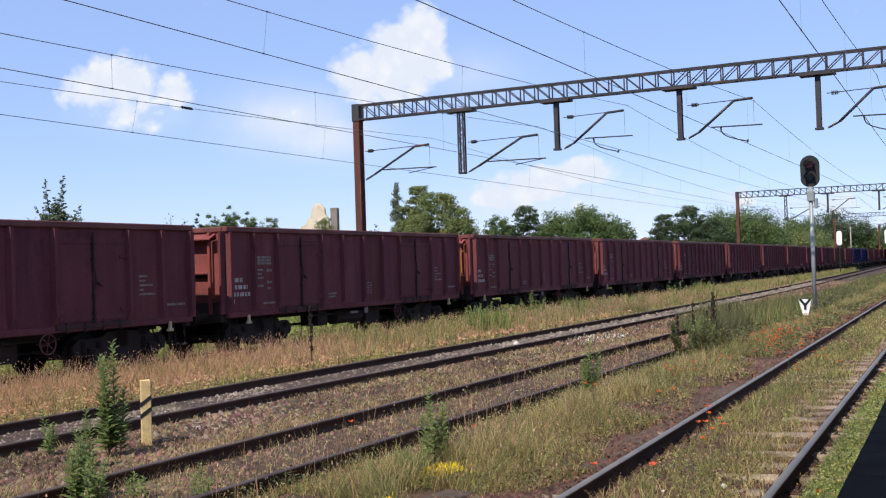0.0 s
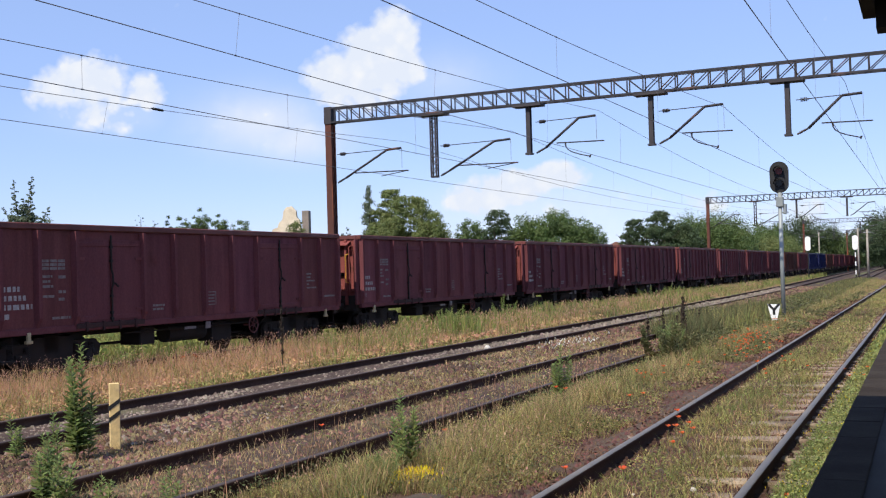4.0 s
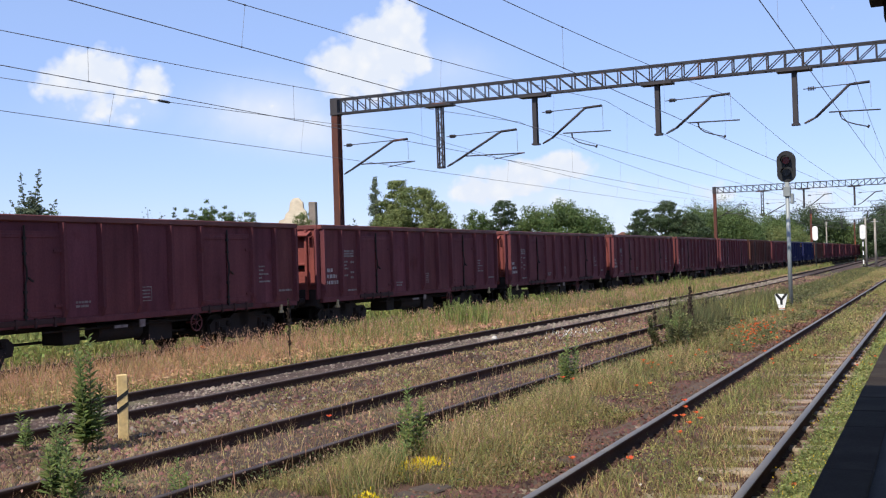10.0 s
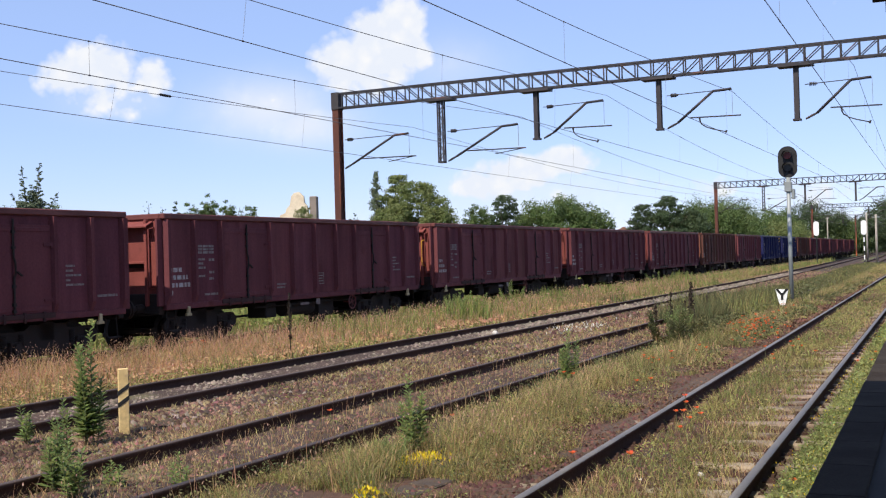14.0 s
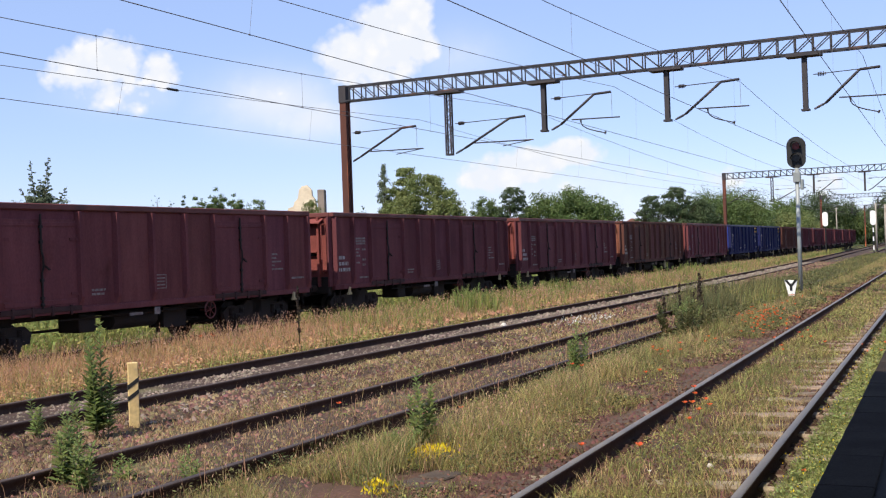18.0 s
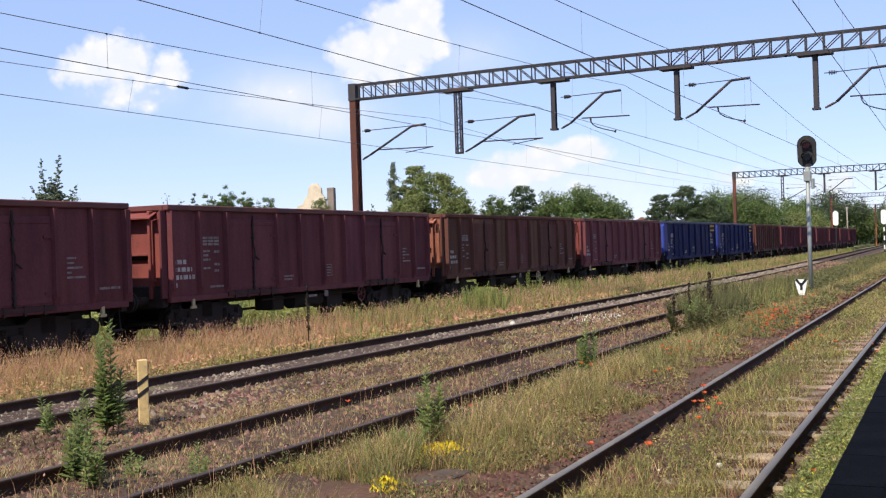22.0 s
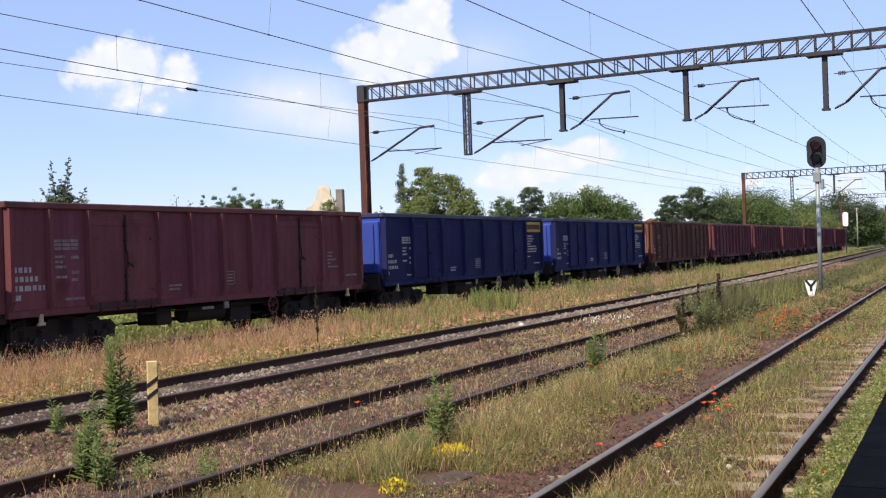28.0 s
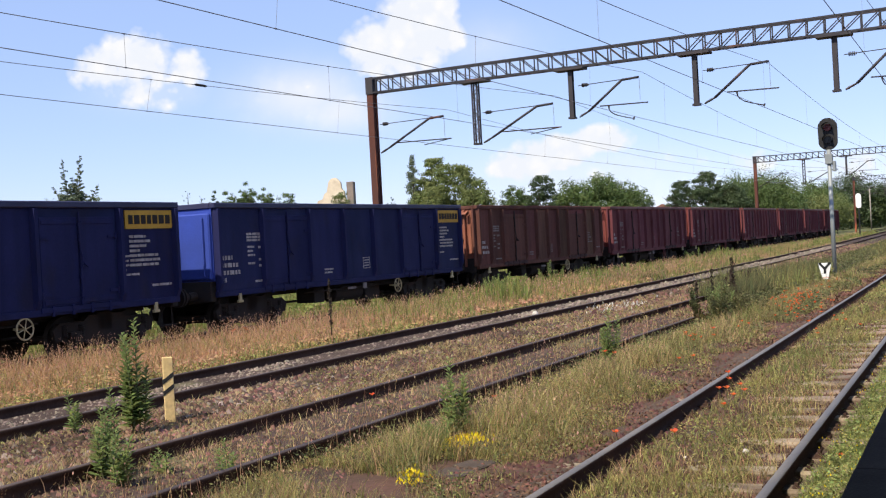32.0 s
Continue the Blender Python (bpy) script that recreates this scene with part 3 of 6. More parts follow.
def surface(x, y):
    """Height of the open ground or of the track bed on it."""
    z = ground_height(x, y)
    for line, half, top in BEDS:
        d = abs(y - line(x)) - half
        if d < 0.5:
            z = max(z, top if d < 0 else top + (GROUND - 0.12 - top) * d / 0.5)
            if line is line_near and d < 0:
                z = max(z, float(np.interp(y - line(x), [q[0] for q in FINES], [q[1] for q in FINES])))
    return z


RAIL = ((-0.07, -0.17), (-0.07, -0.155), (-0.012, -0.135), (-0.012, -0.045), (-0.036, -0.035), (-0.036, -0.006), (-0.028, 0.0),
        (0.028, 0.0), (0.036, -0.006), (0.036, -0.035), (0.012, -0.045), (0.012, -0.135), (0.07, -0.155), (0.07, -0.17))


def build_track(name, line, z, head, label):
    track = thing(name, label, "railway track", (0, 0, z), kind="structure")
    xs = reach(-30, 420)
    k = len(RAIL)
    for side in (-0.7535, 0.7535):
        verts = [(x, line(x) + side + y, h) for x in xs for y, h in RAIL]
        faces = [(i * k + j, (i + 1) * k + j, (i + 1) * k + (j + 1) % k, i * k + (j + 1) % k) for i in range(len(xs) - 1) for j in range(k)]
        rail = shell("rail", verts, faces, M["rust"], track)
        rail.data.materials.append(head)
        rail.data.polygons.foreach_set("material_index", [1 if j in (5, 6, 7) else 0 for i in range(len(xs) - 1) for j in range(k)])
        rail["label"] = "long steel rail with rusty web"
    return track


track_main = build_track("track_main", line_main, 0, M["dulltop"], "rusty railway track on brown ballast")
track_mid = build_track("track_mid", line_mid, 0, M["dulltop"], "disused rusty track sunk in weeds")
track_near = build_track("track_near", line_near, 0, M["railtop"], "worn track with poppies beside the platform")
track_far = build_track("track_far", line_far, FAR_Z, M["dulltop"], "track on which the goods train runs")


# ---- platform and canopy ----
def build_platform():
    xs = reach(-30, 70)
    top, low = 0.3, -0.3
    prof = ((0.0, low), (0.0, top - 0.16), (-0.30, top - 0.006), (-9.0, top - 0.006), (-9.0, low))
    verts = [(x, platform_edge(x) + y, z) for x in xs for y, z in prof]
    k = len(prof)
    faces = [(i * k + j, (i + 1) * k + j, (i + 1) * k + j + 1, i * k + j + 1) for i in range(len(xs) - 1) for j in range(k - 1)]
    # darkened colour stands in for shade where the canopy's shadow ends
    ob = tagged(shell("platform", verts, faces, M["asphalt"]), "low asphalt station platform with shade in its dark colour", "platform", kind="structure")
    bm = bmesh.new()
    box(bm, 0.004, 0.996, -0.30, 0.03, -0.15, 0.012)
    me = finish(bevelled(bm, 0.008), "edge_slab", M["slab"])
    rng = random.Random(4)
    for i in range(-6, 60):
        s = part("edge_slab", me, None, ob)
        s.matrix_basis = pose(i, platform_edge(i), top + rng.uniform(-0.004, 0.004), 0, rng.uniform(-0.15, 0.15), 1.6 + rng.uniform(-0.2, 0.2))


build_platform()


def build_canopy():
    roof = thing("platform_canopy", "dark timber platform canopy, its unseen part widened for shade", "canopy", (0, 0, 0))
    # first two pieces are unseen, widened to shade the platform; end pieces show
    for name, x0, x1, y0, y1, za, zb in (("roof_deck", -14, 9.8, -7.5, 0.86, 4.42, 4.62), ("eave_board", -14, 9.86, 0.86, 0.95, 4.28, 4.66), ("end_deck", 9.8, 12.0, -7.5, -0.14, 4.42, 4.62),
                                         ("end_fascia", 9.86, 12.06, -0.19, -0.06, 4.28, 4.66), ("end_beam", 11.75, 12.1, -7.0, -0.19, 4.12, 4.42)):
        bm = bmesh.new()
        box(bm, x0, x1, y0, y1, za, zb)
        for v in bm.verts:
            v.co.y += 0.56 + 0.028 * v.co.x
        part(name, bm, M["canopy"], roof)
    for x in (-11, -5, 1, 7):
        bm = bmesh.new()
        box(bm, x - 0.1, x + 0.1, -3.1, -2.9, 0.28, 4.5)
        part("canopy_post", bevelled(bm, 0.02), M["canopy"], roof)


build_canopy()


# ---- the goods train ----
WAGON, HALF, WIDE = 14.0, 6.33, 1.45
RIBS = (-6.27, -5.3, -4.27, -2.2, -1.12, 0.0, 1.12, 2.2, 4.27, 5.3, 6.27)


def wheelset_mesh():
    bm = bmesh.new()
    bar(bm, (0, -1.0, 0), (0, 1.0, 0), 0.075, 10)
    for s in (-0.75, 0.75):
        bar(bm, (0, s - 0.06, 0), (0, s + 0.06, 0), 0.46, 28)
        bar(bm, (0, s - (0.085 if s > 0 else 0.06), 0), (0, s + (0.06 if s > 0 else 0.085), 0), 0.16, 14)
        for a in range(6):
            c, d = math.cos(a * math.pi / 3), math.sin(a * math.pi / 3)
            bar(bm, (c * 0.28, s - 0.068, d * 0.28), (c * 0.28, s + 0.068, d * 0.28), 0.05, 6)
    return finish(bm, "wheelset", M["wheel"])


def bogie_meshes():
    bm = bmesh.new()
    # one side frame with its dropped middle and raised ends
    pts = [(-1.42, 0.66), (-1.25, 0.80), (-0.6, 0.80), (-0.45, 0.90), (0.45, 0.90), (0.6, 0.80), (1.25, 0.80), (1.42, 0.66), (1.36, 0.44), (0.62, 0.40), (0.40, 0.26), (-0.40, 0.26), (-0.62, 0.40), (-1.36, 0.44)]
    a = [bm.verts.new((x, -0.05, z)) for x, z in pts]
    b = [bm.verts.new((x, 0.05, z)) for x, z in pts]
    bm.faces.new(a), bm.faces.new(b[::-1])
    for i in range(len(pts)):
        j = (i + 1) % len(pts)
        bm.faces.new((a[i], b[i], b[j], a[j]))
    side = finish(bm, "side_frame", M["under"])
    bm = bmesh.new()
    box(bm, -0.22, 0.22, -1.05, 1.05, 0.55, 0.95)
    bolster = finish(bevelled(bm, 0.03), "bolster", M["under"])
    bm = bmesh.new()
    box(bm, -0.14, 0.14, -0.09, 0.09, -0.14, 0.14)
    bar(bm, (0, -0.16, 0), (0, -0.08, 0), 0.11, 12)
    axle = finish(bm, "axle_box", M["under"])
    bm = bmesh.new()
    rings = []
    for i in range(13):
        r = 0.092 if i % 2 else 0.072
        rings.append([bm.verts.new((r * math.cos(k * math.pi / 4), r * math.sin(k * math.pi / 4), -0.12 + 0.02 * i)) for k in range(8)])
    for p, q in zip(rings, rings[1:]):
        for k in range(8):
            bm.faces.new((p[k], p[(k + 1) % 8], q[(k + 1) % 8], q[k]))
    spring = finish(bm, "coil_spring", M["under"])
    bm = bmesh.new()
    box(bm, -0.06, 0.06, -0.9, 0.9, 0.30, 0.44)
    for s in (-0.75, 0.75):
        box(bm, -0.11, 0.03, s - 0.05, s + 0.05, 0.28, 0.62)
    brake = finish(bm, "brake_beam", M["under"])
    return side, bolster, axle, spring, brake


WHEELSET = wheelset_mesh()
BOGIE = bogie_meshes()
WHEELS = []


def add_bogie(wagon, x):
    side, bolster, axle, spring, brake = BOGIE
    bogie = part("bogie", bolster, None, wagon, "dusty black two-axle bogie", at=(x, 0, 0))
    for s in (-1.0, 1.0):
        part("side_frame", side, None, bogie, at=(0, s, 0))
        for ax in (-0.9, 0.9):
            part("axle_box", axle, None, bogie, at=(ax, s * 1.06, 0.46)).rotation_euler = (0, 0, 0 if s < 0 else math.pi)
            for dx in (-0.22, 0.22):
                part("coil_spring", spring, None, bogie, at=(ax + dx, s * 1.03, 0.62))
    for ax in (-0.9, 0.9):
        w = part("wheelset", WHEELSET, None, bogie)
        w.matrix_parent_inverse = Matrix.Translation((ax, 0, 0.46))
        WHEELS.append(w)
    for ax in (-0.36, 0.36):
        part("brake_beam", brake, None, bogie, at=(ax, 0, 0)).rotation_euler = (0, 0, 0 if ax > 0 else math.pi)


def marks(wagon, rows, y, name, mat):
    """Stencilled writing as plain bars: each row is x, z, length and height."""
    for x, z, w, h in rows:
        bm = bmesh.new()
        box(bm, x, x + w, y - 0.004, y + 0.004, z, z + h)
        part(name, bm, mat, wagon, "weathered white stencilled bar")


def letter_rows(rng, x, z, widths, size, gap, chunk):
    """Rows of short bars in place of words."""
    rows = []
    for i, total in enumerate(widths):
        cx = x
        while cx < x + total - 0.03:
            w = min(rng.choice(chunk), x + total - cx)
            rows.append((cx, z - i * (size + gap), w, size))
            cx += w + size * 0.45
    return rows


def build_wagon(label, paint, sheet, sunlit_endpaint, rim, seed, style):
    rng = random.Random(seed)
    wagon = thing("open_goods_wagon", label, "goods wagon", group="wagons of the goods train")
    z0, z1 = 1.0, 3.2
    ribs = RIBS if style != "blue" else (-6.27, -4.55, -2.52, -0.86, 0.70, 2.33, 4.58, 6.27)
    doors = (-3.23, 3.23) if style != "blue" else (-3.53, 3.44)
    for s in (-1, 1):
        bm = bmesh.new()
        box(bm, -HALF, HALF, s * WIDE - 0.025, s * WIDE + 0.025, z0 + 0.1, z1 - 0.06)
        part("side_wall", bm, paint, wagon)
        bm = bmesh.new()
        box(bm, -HALF, HALF, s * (WIDE + 0.0) - 0.06, s * (WIDE + 0.0) + 0.06, z0, z0 + 0.13)
        part("side_sill", bevelled(bm, 0.012), paint, wagon)
    # pressed ribs, tapered at the foot
    bm = bmesh.new()
    for w, d, za, zb in ((0.080, 0.115, z0 + 0.22, z1 - 0.13),):
        lo = [bm.verts.new(p) for p in ((-w, 0, za - 0.1), (w, 0, za - 0.1), (w * 0.6, -0.03, za - 0.1), (-w * 0.6, -0.03, za - 0.1))]
        mi = [bm.verts.new(p) for p in ((-w, 0, za + 0.1), (w, 0, za + 0.1), (w * 0.55, -d, za + 0.1), (-w * 0.55, -d, za + 0.1))]
        hi = [bm.verts.new(p) for p in ((-w, 0, zb), (w, 0, zb), (w * 0.55, -d, zb), (-w * 0.55, -d, zb))]
        bm.faces.new(lo), bm.faces.new(hi[::-1])
        for p, q in ((lo, mi), (mi, hi)):
            for i in range(4):
                bm.faces.new((p[i], p[(i + 1) % 4], q[(i + 1) % 4], q[i]))
    rib = finish(bm, "rib", paint)
    for s in (-1, 1):
        for x in ribs:
            part("rib", rib, None, wagon, at=(x, s * (WIDE + 0.024), 0)).rotation_euler = (0, 0, 0 if s < 0 else math.pi)
    # paired doors with their locking bars
    bm = bmesh.new()
    box(bm, 0.02, 0.98, -0.02, 0.02, z0 + 0.16, z1 - 0.30)
    box(bm, 0.06, 0.94, -0.034, -0.016, z0 + 0.20, z0 + 0.30)
    box(bm, 0.06, 0.94, -0.034, -0.016, z1 - 0.44, z1 - 0.36)
    leaf = finish(bevelled(bm, 0.008), "door", paint)
    bm = bmesh.new()
    tube(bm, [(0, -0.04, z0 + 0.14), (0, -0.045, 1.86), (0.025, -0.06, 1.94), (0.025, -0.06, 2.16), (0, -0.045, 2.26), (0, -0.04, z1 - 0.20)], 0.022, 7)
    for z in (1.22, 1.35, 1.7, 2.45, 2.75):
        box(bm, -0.038, 0.038, -0.06, -0.015, z - 0.03, z + 0.03)
    strip(bm, (0.05, -0.075, 1.98), (0.16, -0.085, 1.90), 0.05, 0.025)
    lock = finish(bm, "locking_bar", M["under"] if style != "blue" else paint)
    bm = bmesh.new()
    bar(bm, (0, -0.035, -0.07), (0, -0.035, 0.07), 0.025, 6)
    strip(bm, (0, -0.03, 0), (0.22, -0.03, 0), 0.02, 0.06)
    hinge = finish(bm, "hinge", paint)
    for s in (-1, 1):
        for c in doors:
            for dx in (-1.0, 0.0):
                d = part("door", leaf, None, wagon, at=(c + (dx if s < 0 else -dx), s * (WIDE + 0.035), 0))
                d.rotation_euler = (0, 0, 0 if s < 0 else math.pi)
                for z in (1.4, 2.5):
                    h = part("hinge", hinge, None, d, at=(0.0 if dx < 0 else 0.99, -0.01, z))
                    h.scale.x = 1 if dx < 0 else -1
            b = part("locking_bar", lock, None, wagon, "dark steel locking bar", at=(c, s * (WIDE + 0.045), 0))
            b.rotation_euler = (0, 0, 0 if s < 0 else math.pi)
    # wall sheets between the ribs, each weathered in its own way
    for xa, xb in zip(ribs, ribs[1:]):
        bm = bmesh.new()
        box(bm, xa + 0.09, xb - 0.09, -WIDE - 0.031, -WIDE - 0.020, z0 + 0.15, z1 - 0.14)
        part("wall_sheet", bm, sheet, wagon)
    # folded sill plate with a dark joint under the doors
    for c in doors:
        bm = bmesh.new()
        box(bm, c - 1.04, c + 1.04, -WIDE - 0.085, -WIDE - 0.055, z0 + 0.05, z0 + 0.155)
        for dx in (-0.75, -0.25, 0.25, 0.75):
            box(bm, c + dx - 0.03, c + dx + 0.03, -WIDE - 0.10, -WIDE - 0.05, z0 - 0.02, z0 + 0.18)
        part("door_sill", bevelled(bm, 0.006), M["dark_gear"] if style != "blue" else paint, wagon)
    # rim
    bm = bmesh.new()
    for s in (-1, 1):
        box(bm, -HALF - 0.06, HALF + 0.06, s * WIDE - 0.075 - 0.02 * s, s * WIDE + 0.075 + 0.02 * s, z1 - 0.12, z1 + 0.01) if s > 0 else box(bm, -HALF - 0.06, HALF + 0.06, -WIDE - 0.095, -WIDE + 0.055, z1 - 0.12, z1 + 0.01)
        box(bm, s * HALF - 0.07, s * HALF + 0.07, -WIDE + 0.055, WIDE - 0.055, z1 - 0.12, z1 + 0.01)
    part("top_rim", bevelled(bm, 0.018), rim, wagon, "dusty rim round the open top")
    bm = bmesh.new()
    box(bm, -HALF + 0.03, HALF - 0.03, -WIDE + 0.03, WIDE - 0.03, 1.18, 1.26)
    part("floor_deck", bm, M["under"], wagon)
    # ends
    for s in (-1, 1):
        out = s * HALF
        bm = bmesh.new()
        box(bm, out - 0.03, out + 0.03, -WIDE + 0.03, WIDE - 0.03, z0 + 0.38, z1 - 0.1)
        end = part("end_wall", bm, sunlit_endpaint, wagon, "sunlit end panel with a shelf beam")
        for y in (-1.06, 1.06) if style != "blue" else ():
            w = 0.04
            bm = bmesh.new()
            box(bm, min(out, out + s * 0.17), max(out, out + s * 0.17), y - w, y + w, z0 + 0.1, z1 - 0.12)
            part("end_post", bevelled(bm, 0.012), sunlit_endpaint, end)
        if style != "blue":
            bm = bmesh.new()
            box(bm, min(out, out + s * 0.17), max(out, out + s * 0.17), -1.02, 1.02, 2.07, 2.13)
            part("shelf_beam", bevelled(bm, 0.01), sunlit_endpaint, end)
            # thin black box that draws the shadow below the shelf beam
            bm = bmesh.new()
            box(bm, min(out, out + s * 0.034), max(out, out + s * 0.034), -0.98, 0.98, 1.98, 2.06)
            part("slot", bm, M["under"], end, "black strip standing in for the shelf's shadow")
            bm = bmesh.new()
            vs = [(out + s * 0.03, y, z) for y in (-1.2, 1.2) for z in (3.02,)] + [(out + s * 0.28, y, 2.90) for y in (-1.2, 1.2)]
            f = [bm.verts.new(p) for p in vs] + [bm.verts.new((p[0], p[1], p[2] + 0.03)) for p in vs]
            for q in ((0, 1, 3, 2), (4, 6, 7, 5), (0, 2, 6, 4), (1, 5, 7, 3), (2, 3, 7, 6), (0, 4, 5, 1)):
                bm.faces.new([f[i] for i in q])
            part("end_hood", bm, sunlit_endpaint, end)
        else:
            # raised panel in the lightened blue, sunlight put into its colour
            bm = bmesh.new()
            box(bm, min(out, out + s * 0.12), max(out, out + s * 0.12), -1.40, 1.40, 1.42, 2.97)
            part("end_panel", bevelled(bm, 0.03), sunlit_endpaint, end)
        if style == "panel":
            bm = bmesh.new()
            for za, zb in ((2.30, 2.34), (2.62, 2.66)):
                box(bm, min(out, out + s * 0.06), max(out, out + s * 0.06), -0.72, 0.0, za, zb)
            for ya in (-0.72, -0.04):
                box(bm, min(out, out + s * 0.055), max(out, out + s * 0.055), ya, ya + 0.04, 2.34, 2.62)
            part("panel_frame", bm, M["yellow"], end, "orange frame on the end panel")
            bm = bmesh.new()
            tube(bm, [(out + s * 0.02, -1.12, 1.75), (out + s * 0.26, -1.12, 1.80), (out + s * 0.26, -1.12, 2.60), (out + s * 0.02, -1.12, 2.65)], 0.02, 6)
            part("grab_rail", bm, M["yellow"], end, "yellow grab rail")
        # corner flanges, in the dark shade-toned side paint, and a thin grab rail
        for y in (-1.415, 1.415) if style != "blue" else ():
            bm = bmesh.new()
            box(bm, min(out, out + s * 0.20), max(out, out + s * 0.20), y - 0.03, y + 0.03, z0 + 0.1, z1 - 0.12)
            part("corner_flange", bevelled(bm, 0.008), paint, end)
        bm = bmesh.new()
        reach_out = 0.25 if style != "blue" else 0.16
        tube(bm, [(out + s * 0.05, -1.24, 1.50), (out + s * reach_out, -1.24, 1.52), (out + s * reach_out, -1.24, 2.85), (out + s * 0.05, -1.24, 2.90)], 0.016, 6)
        part("pipe_rail", bm, sunlit_endpaint, end)
        # headstock, buffers, coupling
        bm = bmesh.new()
        box(bm, min(out - s * 0.1, out + s * 0.1), max(out - s * 0.1, out + s * 0.1), -1.36, 1.36, 0.90, 1.38)
        part("headstock", bevelled(bm, 0.02), M["under"], wagon)
        for y in (-0.875, 0.875):
            bm = bmesh.new()
            bar(bm, (out + s * 0.08, y, 1.05), (out + s * 0.36, y, 1.05), 0.10, 12)
            bar(bm, (out + s * 0.36, y, 1.05), (out + s * 0.60, y, 1.05), 0.075, 12)
            bar(bm, (out + s * 0.60, y, 1.05), (out + s * 0.645, y, 1.05), 0.225, 20)
            part("buffer", bm, M["under"], wagon)
        bm = bmesh.new()
        bar(bm, (out + s * 0.1, 0, 1.04), (out + s * 0.5, 0, 1.04), 0.04, 8)
        bar(bm, (out + s * 0.5, 0, 1.06), (out + s * 0.66, 0, 0.84), 0.03, 8)
        box(bm, min(out + s * 0.42, out + s * 0.56), max(out + s * 0.42, out + s * 0.56), -0.1, 0.1, 0.98, 1.12)
        part("coupling", bm, M["under"], wagon)
        bm = bmesh.new()
        tube(bm, [(out + s * (0.1 + 0.5 * i / 8), 0.42, 0.95 - 0.42 * math.sin(math.pi * i / 8)) for i in range(9)], 0.022, 6)
        part("brake_hose", bm, M["under"], wagon)
        # step iron at the corner
        bm = bmesh.new()
        for dx in (-0.16, 0.16):
            bar(bm, (out - s * 0.32 + dx, -1.36, 1.0), (out - s * 0.32 + dx, -1.40, 0.52), 0.014, 6)
        box(bm, out - s * 0.32 - 0.18, out - s * 0.32 + 0.18, -1.48, -1.32, 0.50, 0.53)
        part("step", bm, M["under"], wagon)
        # tie-down hooks on the sill
        for y in (-1, 1):
            bm = bmesh.new()
            x = out - s * 0.78
            box(bm, x - 0.045, x + 0.045, y * 1.50 - 0.03, y * 1.50 + 0.03, 0.86, 1.05)
            box(bm, x - 0.09, x + 0.09, y * 1.50 - 0.035, y * 1.50 + 0.035, 0.83, 0.89)
            part("tow_hook", bevelled(bm, 0.01), M["cream"], wagon, "small cream painted hook")
    # frame and gear below
    bm = bmesh.new()
    for y in (-0.45, 0.45):
        box(bm, -HALF + 0.1, HALF - 0.1, y - 0.06, y + 0.06, 0.84, 1.18)
    for x in (-5.4, -3.4, -2.2, -1.1, 0.0, 1.1, 2.2, 3.4, 5.4):
        box(bm, x - 0.05, x + 0.05, -1.38, 1.38, 0.98, 1.17)
    part("underframe", bm, M["under"], wagon)
    bm = bmesh.new()
    bar(bm, (-0.75, -0.85, 0.74), (0.65, -0.85, 0.74), 0.25 if style == "blue" else 0.21, 16)
    part("air_tank", bm, M["under"], wagon)
    bm = bmesh.new()
    bar(bm, (0.95, -0.8, 0.95), (0.95, -0.8, 0.35), 0.05, 8)
    bar(bm, (1.35, -0.8, 0.95), (1.35, -0.8, 0.42), 0.06, 8)
    box(bm, 0.85, 1.65, -1.05, -0.6, 0.46, 0.92)
    bar(bm, (-2.8, -0.5, 0.62), (2.8, -0.5, 0.58), 0.03, 6)
    bar(bm, (-2.8, 0.3, 0.55), (2.8, 0.3, 0.6), 0.025, 6)
    part("brake_gear", bm, M["under"], wagon)
    bm = bmesh.new()
    box(bm, -1.85, -1.35, -1.1, -0.5, 0.55, 0.95)
    bar(bm, (-2.5, -1.2, 0.86), (2.6, -1.2, 0.86), 0.022, 6)
    part("brake_lever_box", bevelled(bm, 0.02), M["under"], wagon)
    bm = bmesh.new()
    ring(bm, (2.0, -1.5, 0.80), "y", 0.20, 0.018)
    for i in range(3):
        a = i * math.pi / 3 + 0.3
        bar(bm, (2.0 + 0.2 * math.cos(a), -1.5, 0.80 + 0.2 * math.sin(a)), (2.0 - 0.2 * math.cos(a), -1.5, 0.80 - 0.2 * math.sin(a)), 0.011, 5)
    bar(bm, (2.0, -1.52, 0.80), (2.0, -1.2, 0.80), 0.025, 6)
    part("hand_wheel", bm, M["handred"] if style in ("red", "panel") else M["cream"], wagon, "red brake hand wheel" if style in ("red", "panel") else "pale brake hand wheel")
    bm = bmesh.new()
    bar(bm, (-0.55, -1.44, 0.86), (-0.55, -1.50, 0.86), 0.02, 6)
    box(bm, -0.75, -0.35, -1.50, -1.47, 0.84, 0.90)
    part("changeover_lever", bm, M["chalk"], wagon)
    bm = bmesh.new()
    box(bm, 0.05, 0.22, -1.50, -1.47, 0.82, 0.98)
    part("load_plate", bm, M["chalk"], wagon)
    for x in (-4.5, 4.5):
        add_bogie(wagon, x)
    # writing, as bars
    ink = M["brightchalk"] if style == "blue" else M["chalk"]
    y = -WIDE - 0.032
    for row in letter_rows(rng, -6.16, 1.86, (0.42, 0.62, 0.74, 0.16), 0.10, 0.075, (0.07, 0.09, 0.15)):
        marks(wagon, [row], y, "number_bar", M["brightchalk"])
    rows = [(-5.16 + 0.22 * (i % 3), 2.43 - 0.075 * (i // 3), 0.19, 0.055) for i in range(9)]
